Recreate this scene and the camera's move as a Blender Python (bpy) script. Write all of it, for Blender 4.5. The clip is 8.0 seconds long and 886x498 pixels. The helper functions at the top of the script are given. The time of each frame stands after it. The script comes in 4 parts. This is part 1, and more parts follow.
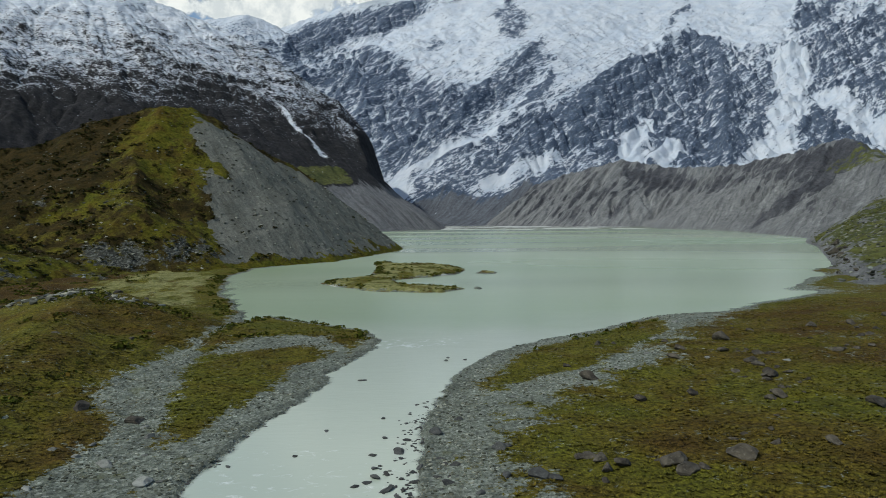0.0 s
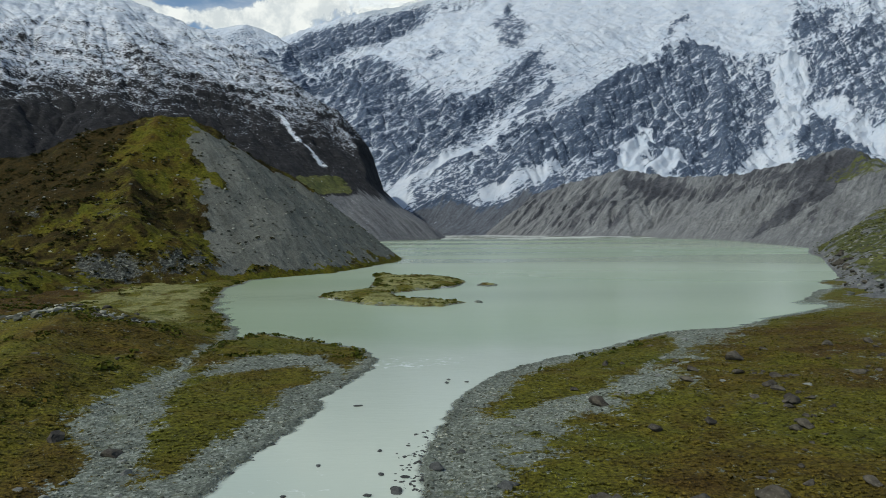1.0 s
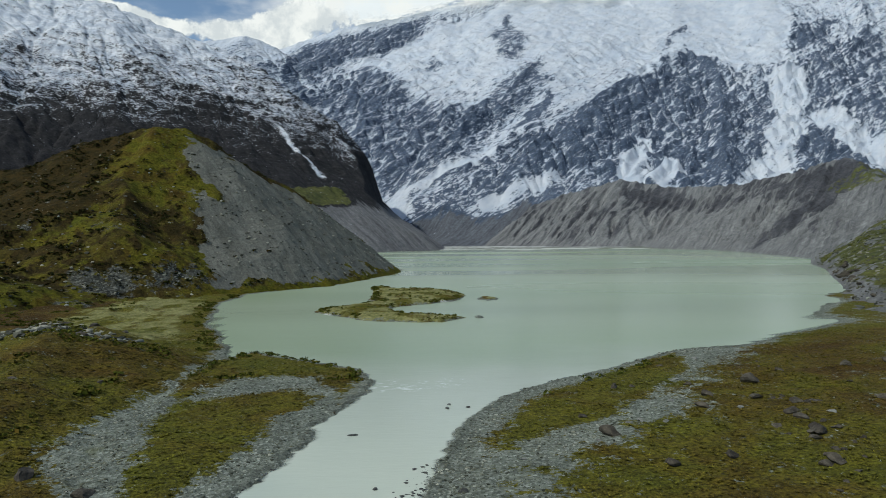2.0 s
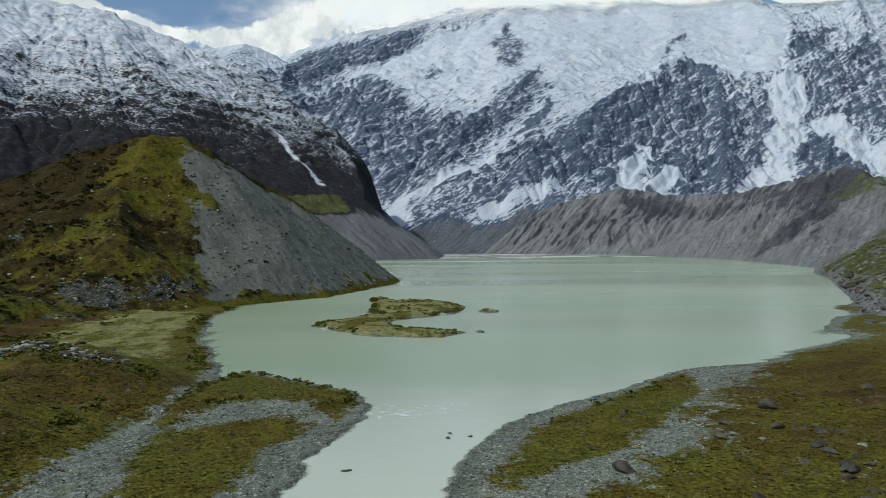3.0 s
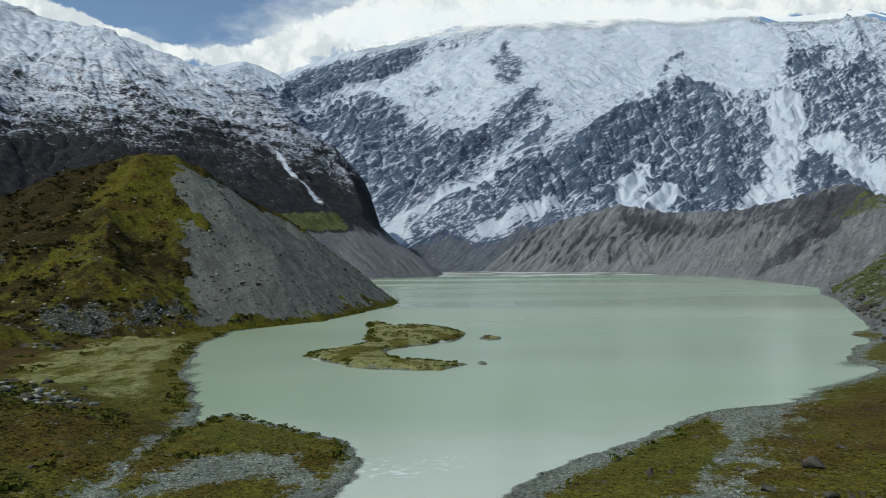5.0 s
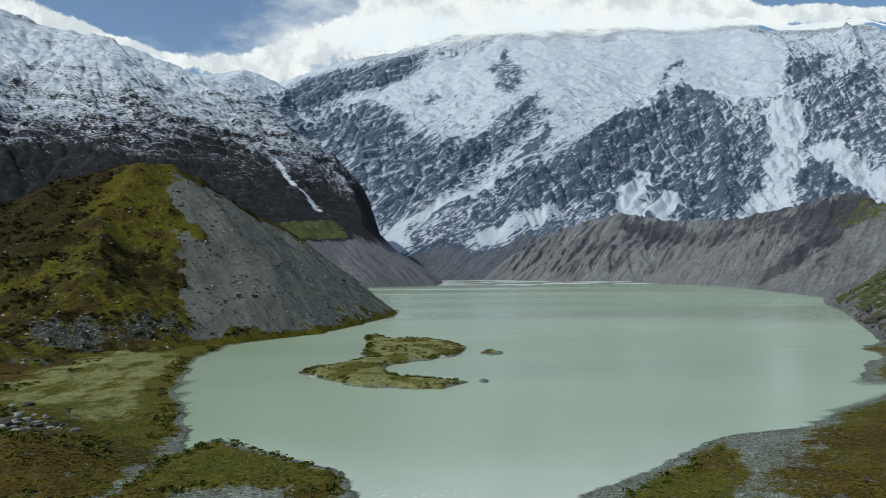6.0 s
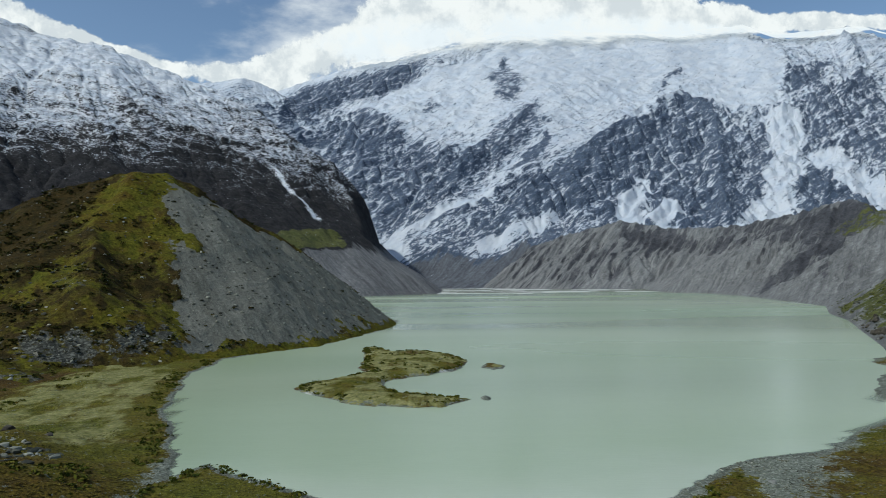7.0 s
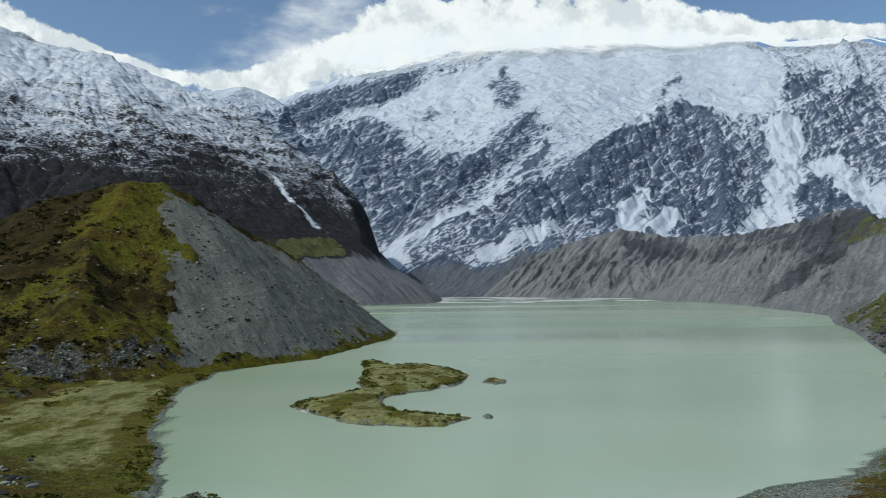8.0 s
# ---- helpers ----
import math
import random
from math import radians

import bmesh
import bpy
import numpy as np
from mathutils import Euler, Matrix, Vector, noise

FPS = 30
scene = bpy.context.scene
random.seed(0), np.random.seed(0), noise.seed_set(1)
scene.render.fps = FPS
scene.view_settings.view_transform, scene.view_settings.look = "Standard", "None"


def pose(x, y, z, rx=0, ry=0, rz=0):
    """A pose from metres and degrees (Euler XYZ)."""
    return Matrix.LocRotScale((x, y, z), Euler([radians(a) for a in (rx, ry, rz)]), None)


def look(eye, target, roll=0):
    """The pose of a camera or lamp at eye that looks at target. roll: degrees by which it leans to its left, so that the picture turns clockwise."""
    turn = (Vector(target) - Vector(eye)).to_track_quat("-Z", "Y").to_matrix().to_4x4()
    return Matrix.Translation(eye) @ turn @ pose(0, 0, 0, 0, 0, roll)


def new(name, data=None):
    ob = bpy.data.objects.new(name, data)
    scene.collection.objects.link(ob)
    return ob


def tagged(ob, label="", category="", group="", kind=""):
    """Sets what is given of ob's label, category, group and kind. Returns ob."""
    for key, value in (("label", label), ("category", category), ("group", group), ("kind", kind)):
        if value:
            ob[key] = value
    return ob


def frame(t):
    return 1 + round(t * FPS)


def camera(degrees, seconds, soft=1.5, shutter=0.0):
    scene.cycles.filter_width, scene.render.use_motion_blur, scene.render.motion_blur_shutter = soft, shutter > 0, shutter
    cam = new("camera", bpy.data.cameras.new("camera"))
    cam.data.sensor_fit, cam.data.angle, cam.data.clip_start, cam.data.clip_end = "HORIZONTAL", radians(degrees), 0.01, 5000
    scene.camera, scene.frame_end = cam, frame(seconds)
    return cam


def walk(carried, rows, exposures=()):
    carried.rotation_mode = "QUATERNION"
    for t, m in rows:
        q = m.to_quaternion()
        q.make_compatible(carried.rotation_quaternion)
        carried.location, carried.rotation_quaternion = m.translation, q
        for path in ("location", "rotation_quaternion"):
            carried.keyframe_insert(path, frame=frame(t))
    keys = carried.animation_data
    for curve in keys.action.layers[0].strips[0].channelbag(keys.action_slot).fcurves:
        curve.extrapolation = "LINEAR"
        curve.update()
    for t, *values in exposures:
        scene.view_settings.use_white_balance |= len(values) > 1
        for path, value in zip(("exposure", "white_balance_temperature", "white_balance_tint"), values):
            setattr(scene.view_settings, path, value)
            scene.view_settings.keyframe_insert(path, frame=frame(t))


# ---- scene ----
cam = camera(65.0, 8.0, 0.8)
PATH = [
    (0, (0.298, 2.104, 26.21), (0.34, 4.101, 26.12), -0.3),
    (0.5, (0.264, 5.042, 26.678), (0.307, 7.04, 26.602), -0.3),
    (1, (0.236, 8.165, 27.226), (0.28, 10.163, 27.162), -0.3),
    (1.5, (0.204, 11.213, 27.731), (0.25, 13.212, 27.681), -0.3),
    (1.7, (0.237, 12.466, 27.864), (0.283, 14.465, 27.821), -0.4),
    (3, (0.297, 21.238, 29.934), (0.345, 23.237, 29.921), -0.4),
    (3.5, (0.382, 24.421, 30.611), (0.431, 26.421, 30.609), -0.4),
    (4, (0.424, 27.889, 31.48), (0.473, 29.889, 31.491), -0.4),
    (4.5, (0.325, 31.259, 32.118), (0.376, 33.258, 32.141), -0.4),
    (6, (0.31, 41.65, 34.915), (0.363, 43.648, 34.972), -0.4),
    (6.5, (0.242, 45.187, 35.644), (0.296, 47.186, 35.712), -0.4),
    (7, (0.264, 48.595, 36.565), (0.319, 50.592, 36.644), -0.5),
    (7.5, (0.27, 51.912, 37.386), (0.325, 53.909, 37.476), -0.4),
    (8, (0.2, 55.352, 38.275), (0.256, 57.349, 38.377), -0.5),
]
walk(cam, [(t, look(eye, target, roll)) for t, eye, target, roll in PATH], [(0, -0.03, 6530, 3), (4, -0.03, 6430, 3), (8, 0.0, 6320, 3)])

# ---- sky, sun ----
SUN_HEIGHT, SUN_TURN = radians(48), radians(238)     # turn: clockwise from the way the camera looks
world = bpy.data.worlds.new("sky")
scene.world = world
world.use_nodes = True
wn, wl = world.node_tree.nodes, world.node_tree.links
wn.clear()
sky = wn.new("ShaderNodeTexSky")
sky.sky_type, sky.sun_disc, sky.sun_elevation, sky.sun_rotation = "NISHITA", False, SUN_HEIGHT, SUN_TURN
sky.altitude, sky.air_density, sky.dust_density, sky.ozone_density = 800, 1.0, 1.6, 2.0
where = wn.new("ShaderNodeTexCoord")
stretch = wn.new("ShaderNodeMapping")
stretch.inputs["Scale"].default_value = (1.0, 1.0, 2.4)
puffs = wn.new("ShaderNodeTexNoise")
puffs.inputs["Scale"].default_value, puffs.inputs["Detail"].default_value, puffs.inputs["Roughness"].default_value = 3.4, 8, 0.55
cover = wn.new("ShaderNodeMapRange")
cover.inputs["From Min"].default_value, cover.inputs["From Max"].default_value = 0.54, 0.76
cover.interpolation_type = "SMOOTHSTEP"
clouded = wn.new("ShaderNodeMix")
clouded.data_type = "RGBA"
clouded.inputs["B"].default_value = (8.0, 8.1, 8.3, 1)
back = wn.new("ShaderNodeBackground")
back.inputs["Strength"].default_value = 0.115
out = wn.new("ShaderNodeOutputWorld")
wl.new(where.outputs["Generated"], stretch.inputs["Vector"])
wl.new(stretch.outputs["Vector"], puffs.inputs["Vector"])
wl.new(puffs.outputs["Fac"], cover.inputs["Value"])
wl.new(cover.outputs["Result"], clouded.inputs["Factor"])
wl.new(sky.outputs["Color"], clouded.inputs["A"])
wl.new(clouded.outputs["Result"], back.inputs["Color"])
wl.new(back.outputs["Background"], out.inputs["Surface"])

sun = new("sun", bpy.data.lights.new("sun", "SUN"))
sun.data.energy, sun.data.angle, sun.data.color = 2.9, radians(2), (1.0, 0.96, 0.90)
SUN_WAY = Vector((math.sin(SUN_TURN) * math.cos(SUN_HEIGHT), math.cos(SUN_TURN) * math.cos(SUN_HEIGHT), math.sin(SUN_HEIGHT)))
sun.matrix_world = look(SUN_WAY * 500, (0, 0, 0))



# ---- materials ----
class Nodes:
    """A short hand for a node material: every call adds a node and returns its output."""

    def __init__(self, name):
        self.mat = bpy.data.materials.new(name)
        self.mat.use_nodes = True
        self.tree = self.mat.node_tree
        self.shader = self.tree.nodes["Principled BSDF"]
        self.place = self.tree.nodes.new("ShaderNodeTexCoord").outputs["Object"]

    def put(self, node, socket, value):
        if isinstance(value, bpy.types.NodeSocket):
            self.tree.links.new(value, node.inputs[socket])
        else:
            node.inputs[socket].default_value = (*value, 1) if isinstance(value, tuple) and len(value) == 3 and node.inputs[socket].type == "RGBA" else value

    def scaled(self, sx, sy, sz, turn=0.0):
        node = self.tree.nodes.new("ShaderNodeMapping")
        node.inputs["Scale"].default_value, node.inputs["Rotation"].default_value = (sx, sy, sz), (0, 0, radians(turn))
        self.put(node, "Vector", self.place)
        return node.outputs["Vector"]

    def swept(self, turn, sx, sy, sz):
        """The place turned about the upright axis, then stretched: for streaks that run down a slope."""
        one = self.tree.nodes.new("ShaderNodeMapping")
        one.inputs["Rotation"].default_value = (0, 0, radians(turn))
        self.put(one, "Vector", self.place)
        two = self.tree.nodes.new("ShaderNodeMapping")
        two.inputs["Scale"].default_value = (sx, sy, sz)
        self.put(two, "Vector", one.outputs["Vector"])
        return two.outputs["Vector"]

    def turned(self, lean, sx, sy, sz):
        """The place leant about the y axis, then stretched: for ledges and gullies that slant across a face."""
        one = self.tree.nodes.new("ShaderNodeMapping")
        one.inputs["Rotation"].default_value = (0, radians(lean), 0)
        self.put(one, "Vector", self.place)
        two = self.tree.nodes.new("ShaderNodeMapping")
        two.inputs["Scale"].default_value = (sx, sy, sz)
        self.put(two, "Vector", one.outputs["Vector"])
        return two.outputs["Vector"]

    def noise(self, metres, detail=4, rough=0.55, vector=None, warp=0.0):
        node = self.tree.nodes.new("ShaderNodeTexNoise")
        for key, value in (("Scale", 1 / metres), ("Detail", detail), ("Roughness", rough), ("Distortion", warp), ("Vector", vector or self.place)):
            self.put(node, key, value)
        return node.outputs["Fac"]

    def cells(self, metres, out="Color", feature="F1", vector=None):
        node = self.tree.nodes.new("ShaderNodeTexVoronoi")
        node.feature = feature
        self.put(node, "Scale", 1 / metres)
        self.put(node, "Vector", vector or self.place)
        return node.outputs[out]

    def math(self, kind, a, b=0.0):
        node = self.tree.nodes.new("ShaderNodeMath")
        node.operation = kind
        self.put(node, 0, a)
        self.put(node, 1, b)
        return node.outputs[0]

    def ramp(self, value, low, high, a=0.0, b=1.0):
        node = self.tree.nodes.new("ShaderNodeMapRange")
        node.interpolation_type = "SMOOTHSTEP"
        for key, v in (("Value", value), ("From Min", low), ("From Max", high), ("To Min", a), ("To Max", b)):
            self.put(node, key, v)
        return node.outputs["Result"]

    def mix(self, factor, a, b, kind="MIX"):
        node = self.tree.nodes.new("ShaderNodeMix")
        node.data_type, node.blend_type = "RGBA", kind
        for key, v in (("Factor", factor), ("A", a), ("B", b)):
            self.put(node, key, v)
        return node.outputs["Result"]

    def colours(self, value, stops):
        node = self.tree.nodes.new("ShaderNodeValToRGB")
        ramp = node.color_ramp
        while len(ramp.elements) < len(stops):
            ramp.elements.new(0.5)
        for e, (pos, c) in zip(ramp.elements, stops):
            e.position, e.color = pos, (*c, 1)
        self.put(node, "Fac", value)
        return node.outputs["Color"]

    def attribute(self, name="cover"):
        node = self.tree.nodes.new("ShaderNodeAttribute")
        node.attribute_name = name
        parts = self.tree.nodes.new("ShaderNodeSeparateColor")
        self.put(parts, "Color", node.outputs["Color"])
        return parts.outputs["Red"], parts.outputs["Green"], parts.outputs["Blue"]

    def bump(self, height, metres, strength=1.0, under=None):
        node = self.tree.nodes.new("ShaderNodeBump")
        for key, v in (("Height", height), ("Distance", metres), ("Strength", strength)):
            self.put(node, key, v)
        if under:
            self.put(node, "Normal", under)
        return node.outputs["Normal"]

    def finish(self, colour, rough=0.9, normal=None, specular=0.3):
        for key, v in (("Base Color", colour), ("Roughness", rough), ("Specular IOR Level", specular)):
            self.put(self.shader, key, v)
        if normal:
            self.put(self.shader, "Normal", normal)
        return self.mat


def speckle(n, metres, low, high):
    """A grey multiplier that makes fine light and dark grain."""
    return n.colours(n.noise(metres, 6, 0.68), [(0.32, (low, low, low)), (0.68, (high, high, high))])


def turf(n, rust=0.0):
    """Alpine grass: olive, ochre and rusty patches; the grain paints lit tips and shaded gaps."""
    patches = n.colours(n.math("ADD", n.noise(24, 6, 0.66, warp=0.6), n.math("MULTIPLY", rust, 0.22)), [(0.30, (0.060, 0.068, 0.008)), (0.47, (0.084, 0.079, 0.009)), (0.60, (0.074, 0.056, 0.008)), (0.70, (0.060, 0.038, 0.007)), (0.82, (0.048, 0.029, 0.006))])
    return n.mix(1.0, n.mix(1.0, patches, speckle(n, 0.50, 0.16, 1.85), "MULTIPLY"), speckle(n, 3.4, 0.68, 1.25), "MULTIPLY")


def ground_material():
    n = Nodes("valley_floor")
    grass, dry, wet = n.attribute()
    ragged = n.math("ADD", n.math("SUBTRACT", n.noise(3.2, 7, 0.7), 0.5), n.math("MULTIPLY", n.math("SUBTRACT", n.noise(0.8, 4, 0.7), 0.5), 0.8))
    grass = n.ramp(n.math("ADD", n.math("MULTIPLY", ragged, 2.3), grass), 0.42, 0.60)
    straw_part = n.ramp(n.math("ADD", n.math("MULTIPLY", n.math("SUBTRACT", n.noise(12, 7, 0.68, n.scaled(1, 0.45, 1)), 0.5), 2.4), dry), 0.45, 0.75)
    stones = n.colours(n.cells(0.34), [(0.0, (0.066, 0.076, 0.060)), (0.45, (0.142, 0.159, 0.129)), (0.8, (0.210, 0.232, 0.196)), (1.0, (0.36, 0.39, 0.34))])
    gravel = n.mix(1.0, stones, speckle(n, 0.9, 0.58, 1.38), "MULTIPLY")
    gravel = n.mix(1.0, gravel, speckle(n, 9.0, 0.70, 1.20), "MULTIPLY")
    moss = n.ramp(n.noise(5, 6, 0.7), 0.58, 0.68, 0.0, 0.5)
    gravel = n.mix(moss, gravel, (0.085, 0.090, 0.035))
    gravel = n.mix(n.math("MULTIPLY", n.ramp(n.math("ADD", wet, n.math("SUBTRACT", n.noise(1.5, 4, 0.6), 0.5)), 0.3, 0.9), 0.28), gravel, (0.060, 0.068, 0.058))
    gravel = n.mix(n.ramp(dry, 0.75, 0.95), gravel, (0.46, 0.48, 0.46))
    straw = n.mix(1.0, n.colours(n.noise(2.6, 7, 0.65), [(0.3, (0.105, 0.112, 0.034)), (0.6, (0.220, 0.214, 0.084)), (0.8, (0.34, 0.310, 0.150))]), speckle(n, 0.9, 0.6, 1.3), "MULTIPLY")
    colour = n.mix(grass, gravel, n.mix(straw_part, turf(n, wet), straw))
    stone_bump = n.bump(n.cells(0.34, "Distance"), 0.11, 0.8)
    return n.finish(colour, 0.92, n.bump(n.noise(1.3, 6, 0.68), 0.55, 1.0, stone_bump), 0.12)


def hill_material():
    n = Nodes("moraine_slope")
    scree, shrub, rock = n.attribute()
    jitter = n.math("ADD", n.math("SUBTRACT", n.noise(11, 7, 0.7), 0.5), n.math("MULTIPLY", n.math("SUBTRACT", n.noise(2.5, 4, 0.7), 0.5), 0.7))
    scree = n.ramp(n.math("ADD", n.math("MULTIPLY", jitter, 1.3), scree), 0.42, 0.60)
    tan = n.ramp(n.math("ADD", shrub, n.math("SUBTRACT", n.noise(14, 6, 0.7), 0.5)), 0.20, 0.52)
    shrub = n.ramp(n.math("ADD", n.math("MULTIPLY", n.math("SUBTRACT", n.noise(9, 7, 0.72), 0.5), 2.3), shrub), 0.42, 0.62)
    rock = n.ramp(n.math("ADD", n.math("MULTIPLY", n.math("SUBTRACT", n.noise(5, 6, 0.72), 0.5), 2.0), rock), 0.50, 0.62)
    gray = n.colours(n.noise(2.2, 8, 0.74, n.swept(-41, 1, 0.22, 0.35)), [(0.28, (0.086, 0.088, 0.076)), (0.5, (0.122, 0.125, 0.108)), (0.74, (0.172, 0.176, 0.155))])
    gray = n.mix(1.0, gray, speckle(n, 1.1, 0.68, 1.34), "MULTIPLY")
    gray = n.mix(1.0, gray, n.colours(n.noise(11, 8, 0.70, n.swept(-41, 1, 0.10, 0.2)), [(0.34, (0.76, 0.76, 0.74)), (0.66, (1.18, 1.18, 1.18))]), "MULTIPLY")
    green = n.colours(n.noise(15, 7, 0.66, warp=0.5), [(0.34, (0.060, 0.066, 0.008)), (0.50, (0.088, 0.082, 0.009)), (0.60, (0.070, 0.052, 0.008)), (0.72, (0.046, 0.028, 0.007))])
    green = n.mix(n.math("MULTIPLY", tan, 0.85), green, n.colours(n.noise(6, 7, 0.7), [(0.36, (0.034, 0.031, 0.008)), (0.52, (0.053, 0.040, 0.010)), (0.66, (0.058, 0.056, 0.011))]))
    green = n.mix(1.0, green, speckle(n, 1.5, 0.40, 1.5), "MULTIPLY")
    brush = n.mix(1.0, n.colours(n.noise(5, 7, 0.68), [(0.32, (0.014, 0.013, 0.004)), (0.52, (0.030, 0.022, 0.006)), (0.70, (0.048, 0.031, 0.009))]), speckle(n, 1.2, 0.45, 1.55), "MULTIPLY")
    stones = n.mix(1.0, n.colours(n.cells(0.9), [(0.0, (0.025, 0.026, 0.021)), (0.6, (0.07, 0.073, 0.062)), (1.0, (0.17, 0.175, 0.15))]), speckle(n, 1.0, 0.6, 1.3), "MULTIPLY")
    colour = n.mix(scree, n.mix(rock, n.mix(shrub, green, brush), stones), gray)
    return n.finish(colour, 0.95, n.bump(n.noise(1.8, 7, 0.72), 0.9, 1.0), 0.08)


def peak_material(name, rock_stops, snow_colour, grain, fine, lean, spread=1.0, rubble_tones=(0.11, 0.17, 0.24), flow=37, lush=1.0, tint=(0.98, 1.0, 1.02), stretch=0.22):
    """Rock with snow lying by the 'cover' of the surface: red is the snow's depth, green is scree, blue is turf."""
    n = Nodes(name)
    snow, scree, turf_part = n.attribute()
    along = n.turned(lean, stretch, stretch * 1.4, 1.0)
    ledges = n.noise(grain * 0.22, 9, 0.68, along, 0.6)
    grit = n.noise(grain * 0.11, 6, 0.74, n.turned(lean, 0.5, 0.6, 1.0))
    jitter = n.math("ADD", n.math("MULTIPLY", n.math("SUBTRACT", ledges, 0.5), 2.6), n.math("MULTIPLY", n.math("SUBTRACT", grit, 0.5), 2.2))
    lying = n.ramp(n.math("ADD", n.math("MULTIPLY", jitter, spread), snow), 0.38, 0.62)
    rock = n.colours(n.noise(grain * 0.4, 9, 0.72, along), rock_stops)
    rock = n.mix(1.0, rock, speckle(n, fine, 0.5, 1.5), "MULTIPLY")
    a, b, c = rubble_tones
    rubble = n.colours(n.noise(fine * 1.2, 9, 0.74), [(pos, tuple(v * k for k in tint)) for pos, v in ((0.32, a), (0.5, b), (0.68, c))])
    streaks = n.swept(flow, 1.0, 0.07, 0.12)
    rubble = n.mix(1.0, rubble, n.colours(n.noise(9, 9, 0.72, streaks), [(0.34, (0.52, 0.51, 0.53)), (0.66, (1.25, 1.25, 1.23))]), "MULTIPLY")
    scree = n.ramp(n.math("ADD", n.math("MULTIPLY", n.math("SUBTRACT", n.noise(22, 9, 0.72, streaks), 0.5), 2.3), scree), 0.36, 0.66)
    colour = n.mix(scree, rock, rubble)
    grassy = n.mix(1.0, n.colours(n.noise(30, 6, 0.65), [(0.35, (0.044 * lush, 0.054 * lush, 0.017)), (0.65, (0.095 * lush, 0.100 * lush, 0.032))]), speckle(n, 4.0, 0.5, 1.4), "MULTIPLY")
    turf_part = n.ramp(n.math("ADD", n.math("MULTIPLY", n.math("SUBTRACT", n.noise(22, 7, 0.72), 0.5), 1.3), turf_part), 0.45, 0.60)
    colour = n.mix(turf_part, colour, grassy)
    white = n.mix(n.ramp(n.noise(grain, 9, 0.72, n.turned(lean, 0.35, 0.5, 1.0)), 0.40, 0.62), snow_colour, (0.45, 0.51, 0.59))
    colour = n.mix(lying, colour, white)
    calm = n.ramp(lying, 0, 1, 1.0, 0.75)
    return n.finish(colour, n.ramp(lying, 0, 1, 0.95, 0.6), n.bump(ledges, fine * 0.9, calm, n.bump(n.noise(fine * 2.0, 9, 0.74), fine * 1.0, calm)))


def water_material():
    n = Nodes("milky_meltwater")
    river, foam, shallow = n.attribute()
    tone = n.colours(n.noise(330, 3, 0.45, n.scaled(0.30, 1, 1)), [(0.36, (0.262, 0.350, 0.222)), (0.62, (0.376, 0.446, 0.318))])
    tone = n.mix(n.ramp(river, 0, 1, 0, 1), tone, (0.41, 0.462, 0.382))
    specks = n.ramp(n.math("ADD", n.noise(1.7, 7, 0.7, n.scaled(0.7, 1, 1), 0.8), n.math("MULTIPLY", foam, 0.30)), 0.76, 0.94)
    tone = n.mix(specks, tone, (0.66, 0.70, 0.67))
    waves = n.noise(1.5, 4, 0.6, n.scaled(0.45, 1.6, 1, 12))
    swell = n.bump(n.noise(9, 3, 0.5, n.scaled(0.5, 1, 1)), 0.12, 0.5)
    lanes = n.ramp(n.noise(260, 3, 0.4, n.scaled(0.22, 1, 1)), 0.38, 0.62, 0.14, 0.28)
    n.finish(tone, lanes, n.bump(waves, 0.05, 0.5, swell), 0.34)
    # the milky water thins out to clear over the stones of its edge
    clear = n.tree.nodes.new("ShaderNodeBsdfTransparent")
    both = n.tree.nodes.new("ShaderNodeMixShader")
    edge = n.math("ADD", shallow, n.math("MULTIPLY", n.math("SUBTRACT", n.noise(0.9, 5, 0.7), 0.5), n.ramp(shallow, 0.0, 0.3)))
    n.put(both, 0, n.ramp(edge, 0.10, 0.95, 0.0, 0.80))
    n.tree.links.new(n.shader.outputs[0], both.inputs[1])
    n.tree.links.new(clear.outputs[0], both.inputs[2])
    n.tree.links.new(both.outputs[0], n.tree.nodes["Material Output"].inputs["Surface"])
    return n.mat


def stone_material(name, dark, light, metres):
    n = Nodes(name)
    tint = n.tree.nodes.new("ShaderNodeObjectInfo").outputs["Random"]
    colour = n.colours(n.noise(metres, 7, 0.65), [(0.30, dark), (0.70, light)])
    colour = n.mix(n.ramp(n.noise(metres * 0.25, 5, 0.7), 0.56, 0.70, 0, 0.4), colour, (0.17, 0.17, 0.14))
    colour = n.mix(1.0, colour, n.colours(tint, [(0.0, (0.65, 0.63, 0.62)), (1.0, (1.35, 1.35, 1.35))]), "MULTIPLY")
    return n.finish(colour, 0.85, n.bump(n.noise(metres * 0.4, 7, 0.7), metres * 0.12, 0.9))


def scatter_material(name, stops, rough=0.9):
    """For things strewn in great numbers: every piece has a tone of its own."""
    n = Nodes(name)
    island = n.tree.nodes.new("ShaderNodeNewGeometry").outputs["Random Per Island"]
    colour = n.colours(island, stops)
    colour = n.mix(1.0, colour, n.colours(n.noise(40, 4, 0.6), [(0.35, (0.75, 0.8, 0.8)), (0.65, (1.2, 1.1, 1.0))]), "MULTIPLY")
    return n.finish(colour, rough, None, 0.08)


